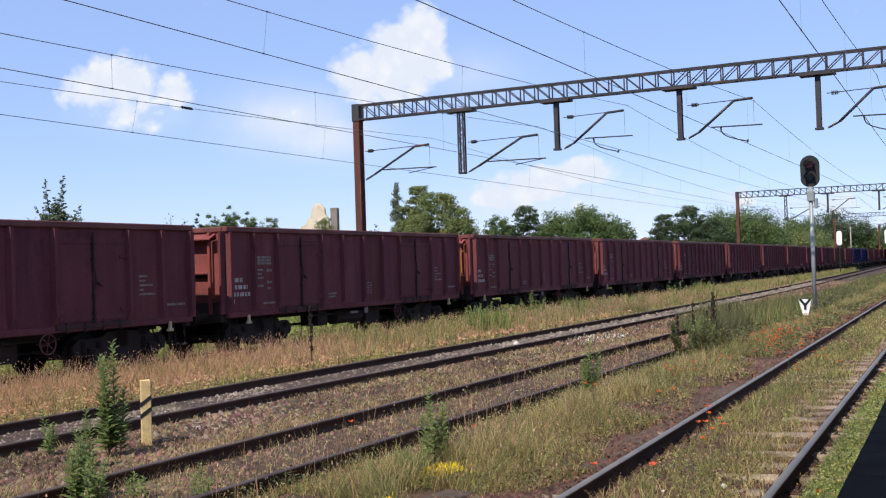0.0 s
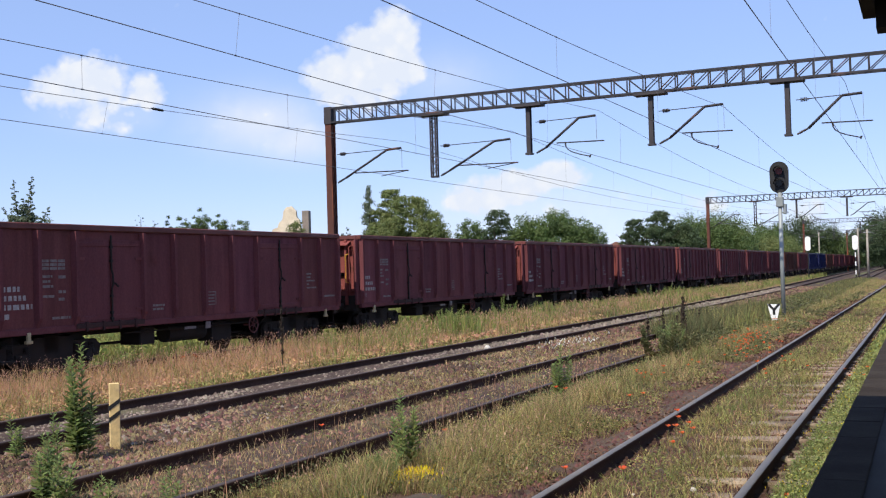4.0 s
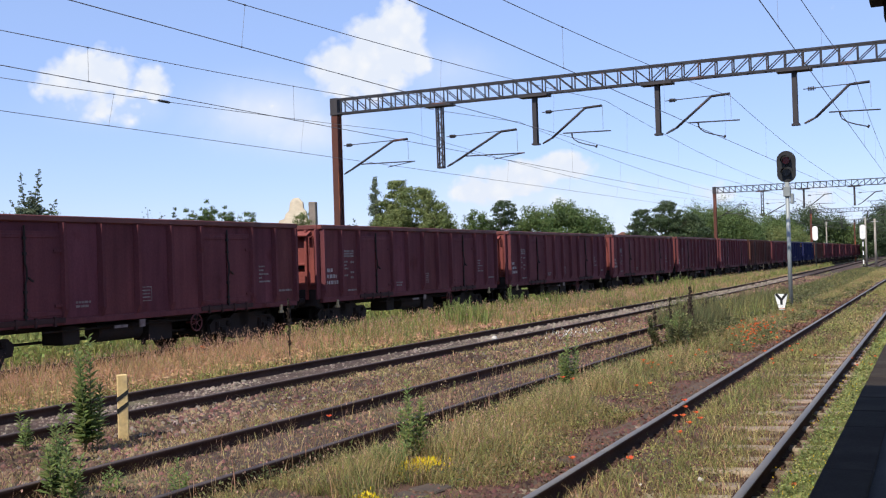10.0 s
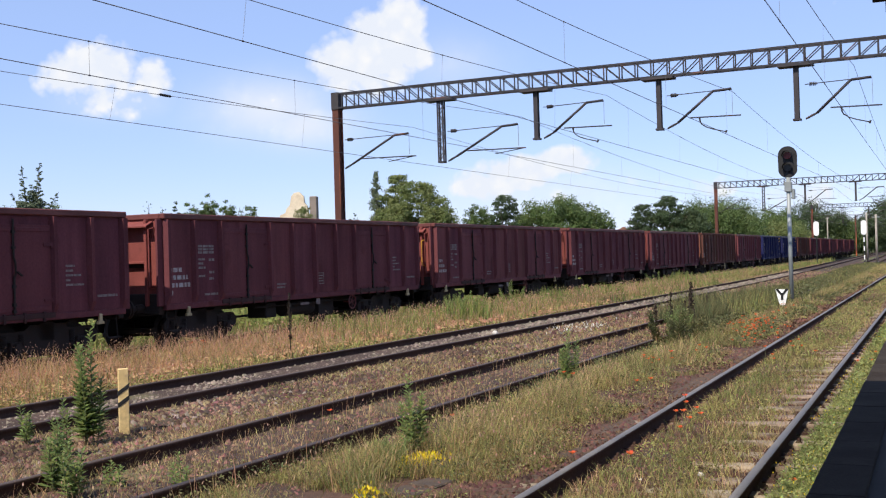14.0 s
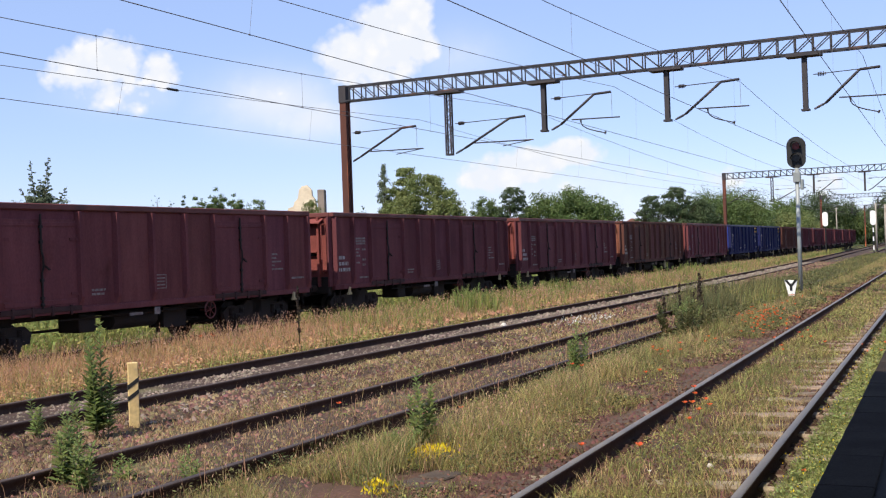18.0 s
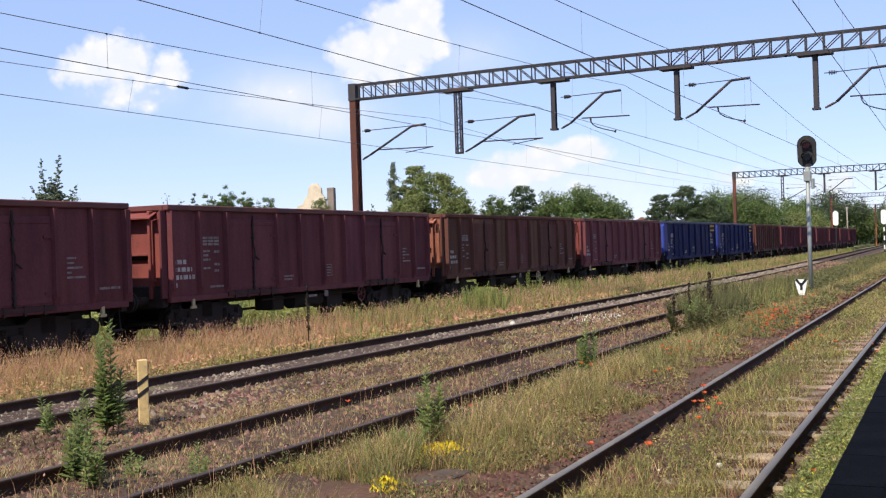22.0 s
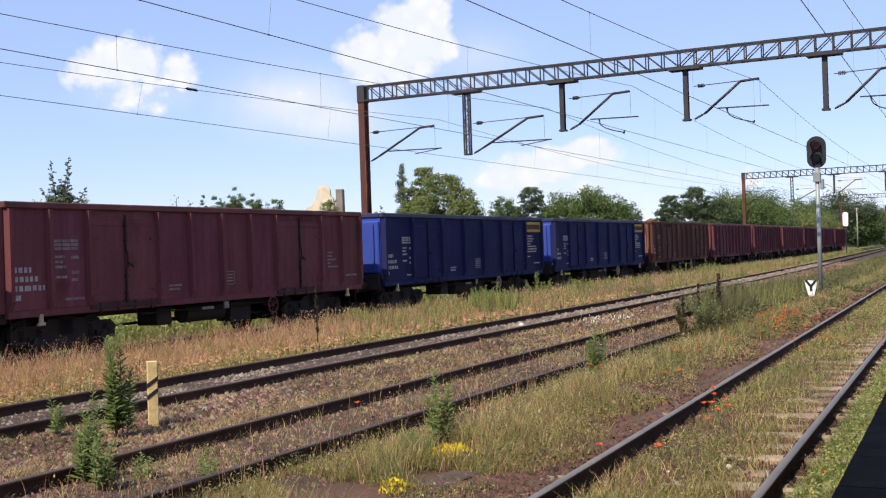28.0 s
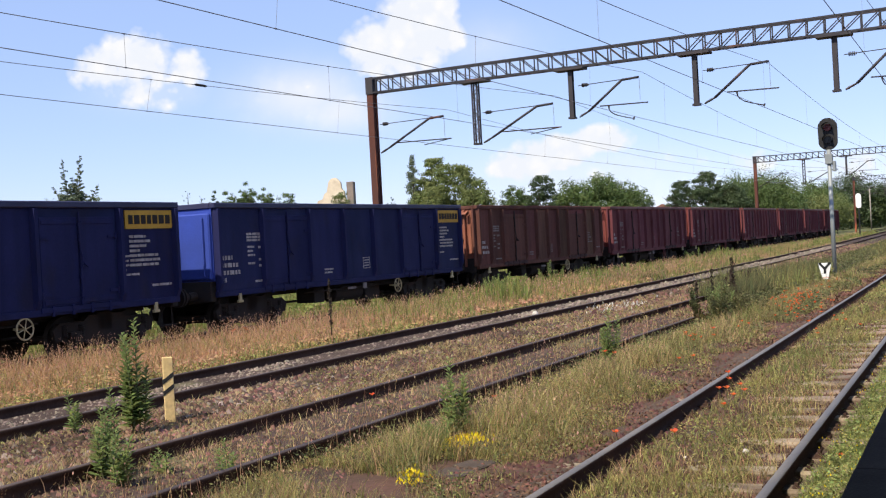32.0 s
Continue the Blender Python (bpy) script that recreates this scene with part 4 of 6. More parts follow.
    rows += letter_rows(rng, -5.14, 2.12, (0.26, 0.2, 0.28, 0.0, 0.3), 0.05, 0.05, (0.12, 0.2)) + letter_rows(rng, -4.72, 2.10, (0.2, 0.0, 0.2, 0.16), 0.06, 0.09, (0.1, 0.2))
    marks(wagon, rows, y, "table_bar", ink)
    k = [(0.12, 1.38, 0.36, 0.018), (0.12, 1.68, 0.36, 0.018), (0.12, 1.38, 0.018, 0.3), (0.462, 1.38, 0.018, 0.3)] + letter_rows(rng, 0.17, 1.60, (0.26, 0.24, 0.26), 0.03, 0.045, (0.26,))
    marks(wagon, k, y, "panel_bar", ink)
    marks(wagon, letter_rows(rng, 4.62, 2.05, (0.25, 0.2, 0.42, 0.12, 0.5), 0.042, 0.055, (0.12, 0.2, 0.3)) + letter_rows(rng, 5.5, 1.4, (0.6,), 0.05, 0.05, (0.2, 0.3)), y, "stencil_bar", ink)
    marks(wagon, letter_rows(rng, -1.85, 1.42, (0.42, 0.36), 0.045, 0.04, (0.06, 0.11)) + letter_rows(rng, -4.9, 1.28, (0.5,), 0.05, 0.04, (0.12, 0.2)), y, "stencil_bar", ink)
    if style == "blue":
        bm = bmesh.new()
        box(bm, 4.75, 6.18, -WIDE - 0.062, -WIDE - 0.026, 2.64, 3.03)
        plate = part("sign_plate", bm, M["yellow"], wagon, "yellow sign plate with a dark wordmark bar")
        x = 4.84
        for w in (0.13, 0.16, 0.14, 0.12, 0.15, 0.16, 0.14):
            bm = bmesh.new()
            box(bm, x, x + w, -WIDE - 0.070, -WIDE - 0.058, 2.74, 2.93)
            x += w + 0.045
            part("wordmark_bar", bm, M["under"], plate)
        marks(wagon, letter_rows(rng, 4.85, 2.45, (0.5, 0.62, 0.5, 0.3, 0.85, 0.9, 0.85), 0.055, 0.045, (0.12, 0.2, 0.28)), y - 0.02, "address_bar", ink)
    return wagon


RED = build_wagon("brown-red open goods wagon with ribbed steel sides", M["red"], M["red_sheet"], M["end"], M["rim"], 3, "red")
FADED = build_wagon("faded brown-red open goods wagon with an orange-framed end panel", M["red2"], M["red2_sheet"], M["end"], M["rim"], 4, "panel")
BROWN = build_wagon("rusty dark brown open goods wagon, weathered ribbed sides", M["brown"], M["brown_sheet"], M["brown_end"], M["brown"], 5, "brown")
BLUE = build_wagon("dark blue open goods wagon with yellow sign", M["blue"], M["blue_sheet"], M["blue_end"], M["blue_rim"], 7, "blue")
TRAIN = []
used = set()
for number in range(-2, 20):
    proto = BLUE if number in (11, 12) else BROWN if number in (9, 13) else FADED if number in (1, 2, 6, 10, 16, 18) else RED
    if proto in used:
        ob = copy_thing(proto, Matrix.Identity(4))
        WHEELS += [c for c in ob.children_recursive if c.name.startswith("wheelset")]
    else:
        ob, _ = proto, used.add(proto)
    TRAIN.append((number, ob))


# ---- overhead line ----
def build_gantry(x, right):
    """A portal over the tracks: lattice girder, one post at each side, hanging columns with arms."""
    g = thing("overhead_line_gantry", "grey lattice steel gantry with rusty posts over the tracks", "gantry", (x, 0, 0), group="gantries along the line")
    lo, hi, left = 7.49, 8.02, 21.2
    for dx in (-0.16, 0.16):
        for z in (lo, hi):
            bm = bmesh.new()
            box(bm, dx - 0.03, dx + 0.03, right, left - 0.15, z - 0.028, z + 0.028)
            part("chord", bm, M["truss"], g)
    pitch = 0.53
    bm = bmesh.new()
    box(bm, -0.015, 0.015, -0.02, 0.02, lo, hi)
    post = finish(bm, "vertical_brace", M["truss"])
    bm = bmesh.new()
    strip(bm, (0, 0, hi - 0.03), (0, pitch, lo + 0.03), 0.03, 0.03, (1, 0, 0))
    diag = finish(bm, "diagonal_brace", M["truss"])
    bm = bmesh.new()
    strip(bm, (0, pitch, hi - 0.03), (0, 0, lo + 0.03), 0.03, 0.03, (1, 0, 0))
    diag2 = finish(bm, "diagonal_brace", M["truss"])
    n = int((left - 0.3 - right) / pitch)
    for i in range(n):
        y = left - 0.3 - i * pitch
        for dx in (-0.16, 0.16):
            part("vertical_brace", post, None, g, at=(dx, y, 0))
            part("diagonal_brace", diag2 if y - pitch > 8.8 else diag, None, g, at=(dx, y - pitch, 0))
    # post on the far side, of two channels with plates between them
    bm = bmesh.new()
    for dx in (-0.13, 0.13):
        box(bm, dx - 0.03, dx + 0.03, left - 0.13, left + 0.13, GROUND - 0.3, hi + 0.05)
    for i in range(19):
        z = 0.1 + i * 0.42
        strip(bm, (-0.12, left - 0.13, z), (0.12, left - 0.13, z + 0.36), 0.05, 0.02, (0, 1, 0))
        strip(bm, (-0.12, left + 0.13, z), (0.12, left + 0.13, z + 0.36), 0.05, 0.02, (0, 1, 0))
    box(bm, -0.10, 0.10, left - 0.09, left + 0.09, GROUND - 0.3, hi)
    part("post", bm, M["rustpost"], g, "rust-streaked steel post")
    bm = bmesh.new()
    box(bm, -0.19, 0.19, left - 0.15, left + 0.15, lo - 0.05, hi + 0.05)
    part("post_head", bm, M["steel"], g)
    bm = bmesh.new()
    for dx in (-0.13, 0.13):
        box(bm, dx - 0.03, dx + 0.03, right - 0.16, right + 0.16, GROUND - 0.3, hi + 0.05)
    box(bm, -0.18, 0.18, right - 0.12, right + 0.12, GROUND - 0.3, hi)
    part("post", bm, M["rustpost"], g, "rust-streaked steel post")
    # hanging columns
    for k, (y, foot) in enumerate(((16.92, 5.21), (13.30, 5.77), (9.04, 5.77), (4.74, 5.74))):
        bm = bmesh.new()
        if k == 0:
            for dx in (-0.08, 0.08):
                for dy in (-0.10, 0.10):
                    box(bm, dx - 0.02, dx + 0.02, y + dy - 0.025, y + dy + 0.025, foot, lo)
            for i in range(8):
                z, s = foot + 0.1 + i * 0.27, 0.10 if i % 2 else -0.10
                for dx in (-0.08, 0.08):
                    strip(bm, (dx, y - s, z), (dx, y + s, z + 0.27), 0.03, 0.02, (1, 0, 0))
        else:
            for dx in (-0.08, 0.08):
                box(bm, dx - 0.015, dx + 0.015, y - 0.075, y + 0.075, foot, lo)
            box(bm, -0.07, 0.07, y - 0.03, y + 0.03, foot, lo)
        col = part("hanging_column", bm, M["steel"], g, "lattice hanging column" if k == 0 else "")
        bm = bmesh.new()
        box(bm, -0.24, 0.24, y - 0.52, y + 0.52, lo - 0.10, lo - 0.03)
        part("clamp_plate", bm, M["steel"], col)
        bm = bmesh.new()
        box(bm, -0.12, 0.12, y - 0.12, y + 0.12, foot - 0.02, foot + 0.04)
        part("foot_plate", bm, M["steel"], col)
    return g


def build_arm(x, y, foot, span, drop):
    """A cantilever arm that reaches from its column towards the wire; y falls away from the column."""
    arm = thing("cantilever_arm", "dark steel cantilever arm with brown insulators", "cantilever", (x, y, foot), group="cantilever arms on the gantries")
    top = 1.12
    bm = bmesh.new()
    bar(bm, (0, -0.12, 0.04), (0, -0.46, 0.20), 0.03, 8)
    for i in range(4):
        bar(bm, (0, -0.20 - 0.05 * i, 0.08 + 0.023 * i), (0, -0.222 - 0.05 * i, 0.09 + 0.023 * i), 0.042, 8)
    part("foot_insulator", bm, M["steel"], arm)
    bm = bmesh.new()
    bar(bm, (0, -0.46, 0.20), (0, -span + 0.74, top), 0.042, 8)
    bar(bm, (0, -span + 0.74, top), (0, -span + 0.16, top + 0.03), 0.042, 8)
    part("strut_tube", bm, M["steel"], arm, smooth=True)
    bm = bmesh.new()
    bar(bm, (0, -0.12, top - 0.02), (0, -span + 0.5, top + 0.02), 0.014, 6)
    for i in range(5):
        bar(bm, (0, -0.26 - 0.05 * i, top - 0.02), (0, -0.285 - 0.05 * i, top - 0.02), 0.065 if i != 4 else 0.04, 8)
    part("top_rod", bm, M["steel"], arm)
    bm = bmesh.new()
    z = 0.30 if drop == 0 else 0.27
    bar(bm, (0, -0.85, z + 0.06), (0, -span - 0.12, z + 0.02), 0.022, 6)
    if drop:
        bar(bm, (0, -1.16, z + 0.06), (0, -1.18, z - 0.10), 0.035, 6, 0.02)
        tube(bm, [(0.0, -1.18, z - 0.08), (0.03, -1.22, z - 0.17), (0.08, -1.36, z - 0.27), (0.14, -1.58, z - 0.35), (0.20, -1.95, z - 0.45)], 0.018, 6)
        bar(bm, (0.20, -1.93, z - 0.49), (0.20, -1.97, z - 0.40), 0.03, 6)
    else:
        bar(bm, (0, -span - 0.1, z + 0.02), (0.2, -1.85, z - 0.10), 0.015, 6)
    part("registration_arm", bm, M["steel"], arm)
    bm = bmesh.new()
    bar(bm, (0, -span + 0.14, top + 0.03), (0, -span + 0.14, z + 0.1), 0.007, 4)
    part("hanger", bm, M["wire"], arm)
    return arm


GANTRIES = (35.5, 103.0, 171.0, 239.0)
for i, gx in enumerate(GANTRIES):
    build_gantry(gx, -1.6 if i else -1.2)
    for y, foot, span, drop in ((21.04, 5.2, 2.95, 0), (16.80, 5.2, 2.95, 0), (13.17, 5.75, 2.4, 1), (8.91, 5.75, 2.35, 1), (4.61, 5.72, 2.2, 1)):
        build_arm(gx, y, foot, span, drop)


def hang(xa, xb, top_a, top_b, low, x):
    """Height of the carrying wire that sags between two gantries."""
    s = (x - xa) / (xb - xa)
    return top_a + (top_b - top_a) * s - 4 * (min(top_a, top_b) - low) * s * (1 - s)


def build_catenary(label, y_of, contact, low, top, first, step, lean=0.0):
    spans = ((-32.0, 35.5), (35.5, 103.0), (103.0, 171.0), (171.0, 239.0))
    line = thing("overhead_wires", label, "overhead line", (0, 0, 0), group="overhead wires of the tracks")
    for k, (xa, xb) in enumerate(spans):
        n = 24 if k < 2 else 10
        xs = [xa + (xb - xa) * i / n for i in range(n + 1)]
        bm = bmesh.new()
        tube(bm, [(p, y_of(p), hang(xa, xb, top, top, low, p)) for p in xs], 0.0075 if k < 2 else 0.012)
        part("carrying_wire", bm, M["wire"], line)
        bm = bmesh.new()
        tube(bm, [(p, y_of(p), contact) for p in xs], 0.008 if k < 2 else 0.012)
        part("contact_wire", bm, M["wire"], line)
        if k < 3:
            px = first + math.ceil((xa + 2 - first) / step) * step
            while px < xb - 1:
                qx = px + lean
                part("dropper", one_bar((px, y_of(px), contact), (qx, y_of(qx), hang(xa, xb, top, top, low, qx)), 0.003), M["wire"], line)
                px += step
    return line


def one_bar(p, q, r):
    bm = bmesh.new()
    bar(bm, p, q, r, 4)
    for c in (p, q):
        box(bm, c[0] - 0.02, c[0] + 0.02, c[1] - 0.009, c[1] + 0.009, c[2] - 0.012, c[2] + 0.012)
    return bm


build_catenary("dark wires hung over the goods train", lambda x: 18.05, 5.26, 5.80, 6.55, 19.9, 8.2, 0.2)
build_catenary("dark overhead wires above the dry grass", lambda x: 13.9, 5.20, 5.66, 6.60, 14.85, 6.55)
build_catenary("dark overhead wires over the rusty track", lambda x: 10.8, 5.50, 6.07, 7.05, 15.1, 7.6, 0.13)
build_catenary("dark overhead wires over the disused track", lambda x: 6.68, 5.35, 5.85, 6.80, 19.4, 7.5)
build_catenary("dark overhead wires along the platform track", lambda x: 2.18 + 0.0245 * max(x, 0), 5.38, 6.15, 7.25, 18.0, 7.5)


def build_section_insulator(x, y, z):
    s = thing("wire_insulator", "small dark insulator in the carrying wire", "insulator", (x, y, z))
    bm = bmesh.new()
    for i in range(5):
        bar(bm, (-0.16 + 0.08 * i, 0, 0), (-0.13 + 0.08 * i, 0, 0), 0.035, 8)
    bar(bm, (-0.22, 0, 0), (0.24, 0, 0), 0.018, 6)
    part("ribbed_body", bm, M["black"], s)


build_section_insulator(21.88, 18.05, hang(-32.0, 35.5, 6.55, 6.55, 5.80, 21.88))


# ---- signals and signs ----
def build_signal(x, y):
    s = thing("railway_signal", "dark oval signal head on a grey mast", "signal", (x, y, GROUND - 0.02))
    bm = bmesh.new()
    bar(bm, (0, 0, -0.3), (0, 0, 4.45), 0.07, 12)
    part("mast", bm, M["galv"], s, "galvanised grey mast", smooth=True)
    bm = bmesh.new()
    box(bm, -0.2, 0.2, -0.2, 0.2, -0.25, 0.14)
    part("foundation", bevelled(bm, 0.03), M["concrete"], s)
    head = signal_plate(s, 4.98, 0.32, 0.55, M["black"], "back_plate")
    for z, m in ((5.20, M["lens"]), (4.78, M["darklens"])):
        bm = bmesh.new()
        bar(bm, (-0.10, 0, z), (-0.07, 0, z), 0.125, 20)
        part("lens", bm, m, head, "red glass lens" if m is M["lens"] else "unlit glass lens")
        bm = bmesh.new()
        n = 14
        for i in range(n):
            a0, a1 = math.pi * (-0.05 + 1.1 * i / n), math.pi * (-0.05 + 1.1 * (i + 1) / n)
            f = [bm.verts.new((xx, 0.16 * math.cos(a), z + 0.16 * math.sin(a))) for xx, a in ((-0.06, a0), (-0.06, a1), (-0.32, a1), (-0.32, a0))]
            bm.faces.new(f)
        bmesh.ops.remove_doubles(bm, verts=bm.verts, dist=0.001)
        bmesh.ops.solidify(bm, geom=list(bm.faces), thickness=0.008)
        part("hood", bm, M["black"], head)
    bm = bmesh.new()
    box(bm, 0.03, 0.26, -0.2, 0.2, 4.52, 5.42)
    part("lamp_case", bevelled(bm, 0.03), M["black"], head)
    bm = bmesh.new()
    box(bm, -0.12, 0.12, -0.12, 0.12, 3.95, 4.30)
    box(bm, -0.05, 0.22, -0.20, -0.10, 3.70, 4.05)
    part("bracket", bevelled(bm, 0.015), M["galv"], s)


def signal_plate(parent, z, r, h, mat, name):
    """An upright plate with round ends, facing the platform."""
    bm = bmesh.new()
    ring_pts = []
    for i in range(24):
        a = 2 * math.pi * i / 24
        ring_pts.append((r * math.cos(a), z + r * math.sin(a) + (h - r if math.sin(a) >= 0 else r - h)))
    f = [bm.verts.new((-0.03, y, q)) for y, q in ring_pts]
    b = [bm.verts.new((0.03, y, q)) for y, q in ring_pts]
    bm.faces.new(f), bm.faces.new(b[::-1])
    for i in range(24):
        bm.faces.new((f[i], b[i], b[(i + 1) % 24], f[(i + 1) % 24]))
    return part(name, bm, mat, parent)


build_signal(39.6, 5.66)


def build_plate_signal(x, y, z, banded):
    s = thing("shunting_signal", "white oval signal plate on a thin mast", "signal", (x, y, GROUND), group="white signal plates")
    signal_plate(s, z + 0.12, 0.29, 0.80, M["white"], "white_plate")
    n = 8
    for i in range(n):
        bm = bmesh.new()
        bar(bm, (0.06, 0, i * (z / n)), (0.06, 0, (i + 1) * (z / n)), 0.07, 10)
        part("mast", bm, M["white"] if (banded and i % 2) else M["black"], s)


build_plate_signal(128, 15.48, 3.9, False)
build_plate_signal(128, 10.55, 3.85, True)


def build_y_sign(x, y):
    s = thing("track_sign", "white board with a black Y mark", "sign", (x, y, GROUND), rz=8)
    bm = bmesh.new()
    vs = [(-0.195, 0.72), (0.195, 0.70), (0.085, 0.22), (-0.075, 0.22)]
    f = [bm.verts.new((-0.012, -a, z)) for a, z in vs]
    b = [bm.verts.new((0.012, -a, z)) for a, z in vs]
    bm.faces.new(f), bm.faces.new(b[::-1])
    for i in range(4):
        bm.faces.new((f[i], b[i], b[(i + 1) % 4], f[(i + 1) % 4]))
    board = part("board", bm, M["white"], s)
    bm = bmesh.new()
    for p, q in (((-0.16, 0.72), (0, 0.53)), ((0.16, 0.72), (0, 0.53)), ((0, 0.55), (0, 0.38))):
        strip(bm, (-0.018, -p[0], p[1]), (-0.018, -q[0], q[1]), 0.075, 0.01, (1, 0, 0))
    part("mark", bm, M["black"], board, "black Y mark")
    bm = bmesh.new()
    bar(bm, (0.035, 0, -0.2), (0.035, 0, 0.7), 0.025, 8)
    part("stake", bm, M["galv"], s)


build_y_sign(35.6, 5.38)


def build_marker_post(x, y):
    s = thing("marker_post", "faded yellow post with two black diagonal stripes", "marker post", (x, y, GROUND - 0.01), rz=-42)
    w, d, h = 0.060, 0.042, 0.80
    bm = bmesh.new()
    box(bm, -w, w, -d, d, -0.1, h)
    part("post", bevelled(bm, 0.008), M["postyellow"], s)
    for z in (0.39, 0.53):
        bm = bmesh.new()
        e = 0.004
        lo = [bm.verts.new(p) for p in ((-w - e, -d - e, z - 0.05), (w + e, -d - e, z + 0.04), (w + e, d + e, z + 0.04), (-w - e, d + e, z - 0.05))]
        hi = [bm.verts.new((v.co.x, v.co.y, v.co.z + 0.055)) for v in lo]
        bm.faces.new(lo[::-1]), bm.faces.new(hi)
        for i in range(4):
            bm.faces.new((lo[i], lo[(i + 1) % 4], hi[(i + 1) % 4], hi[i]))
        part("stripe", bm, M["black"], s)


build_marker_post(10.25, 9.2)


def build_pole(x, y, h, label):
    s = thing("utility_pole", label, "pole", (x, y, GROUND), group="far grey poles")
    bm = bmesh.new()
    bar(bm, (0, 0, -0.2), (0, 0, h), 0.14, 10, 0.10)
    part("shaft", bm, M["concrete"], s, smooth=True)
    bm = bmesh.new()
    box(bm, -0.05, 0.05, -0.35, 0.35, h - 0.35, h - 0.25)
    part("crossarm", bm, M["galv"], s)


build_pole(225, 25.1, 7.8, "grey concrete pole behind the train")
build_pole(122, 8.85, 5.2, "grey concrete pole by the curve")
build_pole(150, 12.0, 6.2, "grey concrete pole beyond the signals")


def build_pylon(x, y, h):
    """A far lattice tower with three crossarms."""
    s = thing("transmission_tower", "far pale grey lattice power pylon above the woods", "pylon", (x, y, GROUND))
    foot, waist = 4.2, 0.7
    bm = bmesh.new()
    for sx in (-1, 1):
        for sy in (-1, 1):
            bar(bm, (sx * foot, sy * foot, -0.5), (sx * waist, sy * waist, h * 0.68), 0.13, 4)
            bar(bm, (sx * waist, sy * waist, h * 0.68), (0, 0, h), 0.11, 4)
    n = 9
    for i in range(n):
        za, zb = h * 0.68 * i / n, h * 0.68 * (i + 1) / n
        wa, wb = foot + (waist - foot) * i / n, foot + (waist - foot) * (i + 1) / n
        for k in (-1, 1):
            for sx in (-1, 1):
                bar(bm, (k * wa, sx * wa, za), (k * wb, -sx * wb, zb), 0.07, 4)
                bar(bm, (sx * wa, k * wa, za), (-sx * wb, k * wb, zb), 0.07, 4)
    part("lattice_body", bm, M["galv"], s)
    for z, r in ((0.70, 6.4), (0.80, 5.0), (0.90, 3.8)):
        bm = bmesh.new()
        for k in (-1, 1):
            bar(bm, (0, 0, h * z), (0, k * r, h * z + 0.3), 0.10, 4)
            bar(bm, (0, 0, h * z + 1.5), (0, k * r, h * z + 0.3), 0.08, 4)
            bar(bm, (0, k * r, h * z + 0.3), (0, k * r, h * z - 1.5), 0.07, 4)
        part("crossarm", bm, M["galv"], s)


build_pylon(560.0, 54.3, 20.2)


# ---- trees and the ruin ----
def leaf_cloud(rng, centres, radii, count, size, flat=0.8):
    """Small tilted leaves scattered through lumps, denser at the lumps' skins."""
    n = len(centres)
    which = rng.choice(n, count, p=radii ** 2 / (radii ** 2).sum())
    d = rng.normal(size=(count, 3))
    d /= np.linalg.norm(d, axis=1)[:, None]
    rad = radii[which] * np.clip(0.78 + 0.26 * rng.normal(size=count), 0.05, 1.35)
    c = centres[which] + d * rad[:, None] * np.array([1, 1, flat])
    out = d * 1.3 + np.array([0, 0, 0.35]) + rng.normal(size=(count, 3)) * 0.62
    out /= np.linalg.norm(out, axis=1)[:, None]
    a = np.cross(out, rng.normal(size=(count, 3)))
    a /= np.linalg.norm(a, axis=1)[:, None]
    b = np.cross(out, a)
    s = size * rng.uniform(0.6, 1.4, count)[:, None]
    verts = np.stack([c - a * s, c + a * s * 0.45 - b * s * 0.62, c + a * s * 0.75 + b * s * 0.55], 1).reshape(-1, 3)
    faces = np.arange(count * 3).reshape(-1, 3)
    return verts, faces


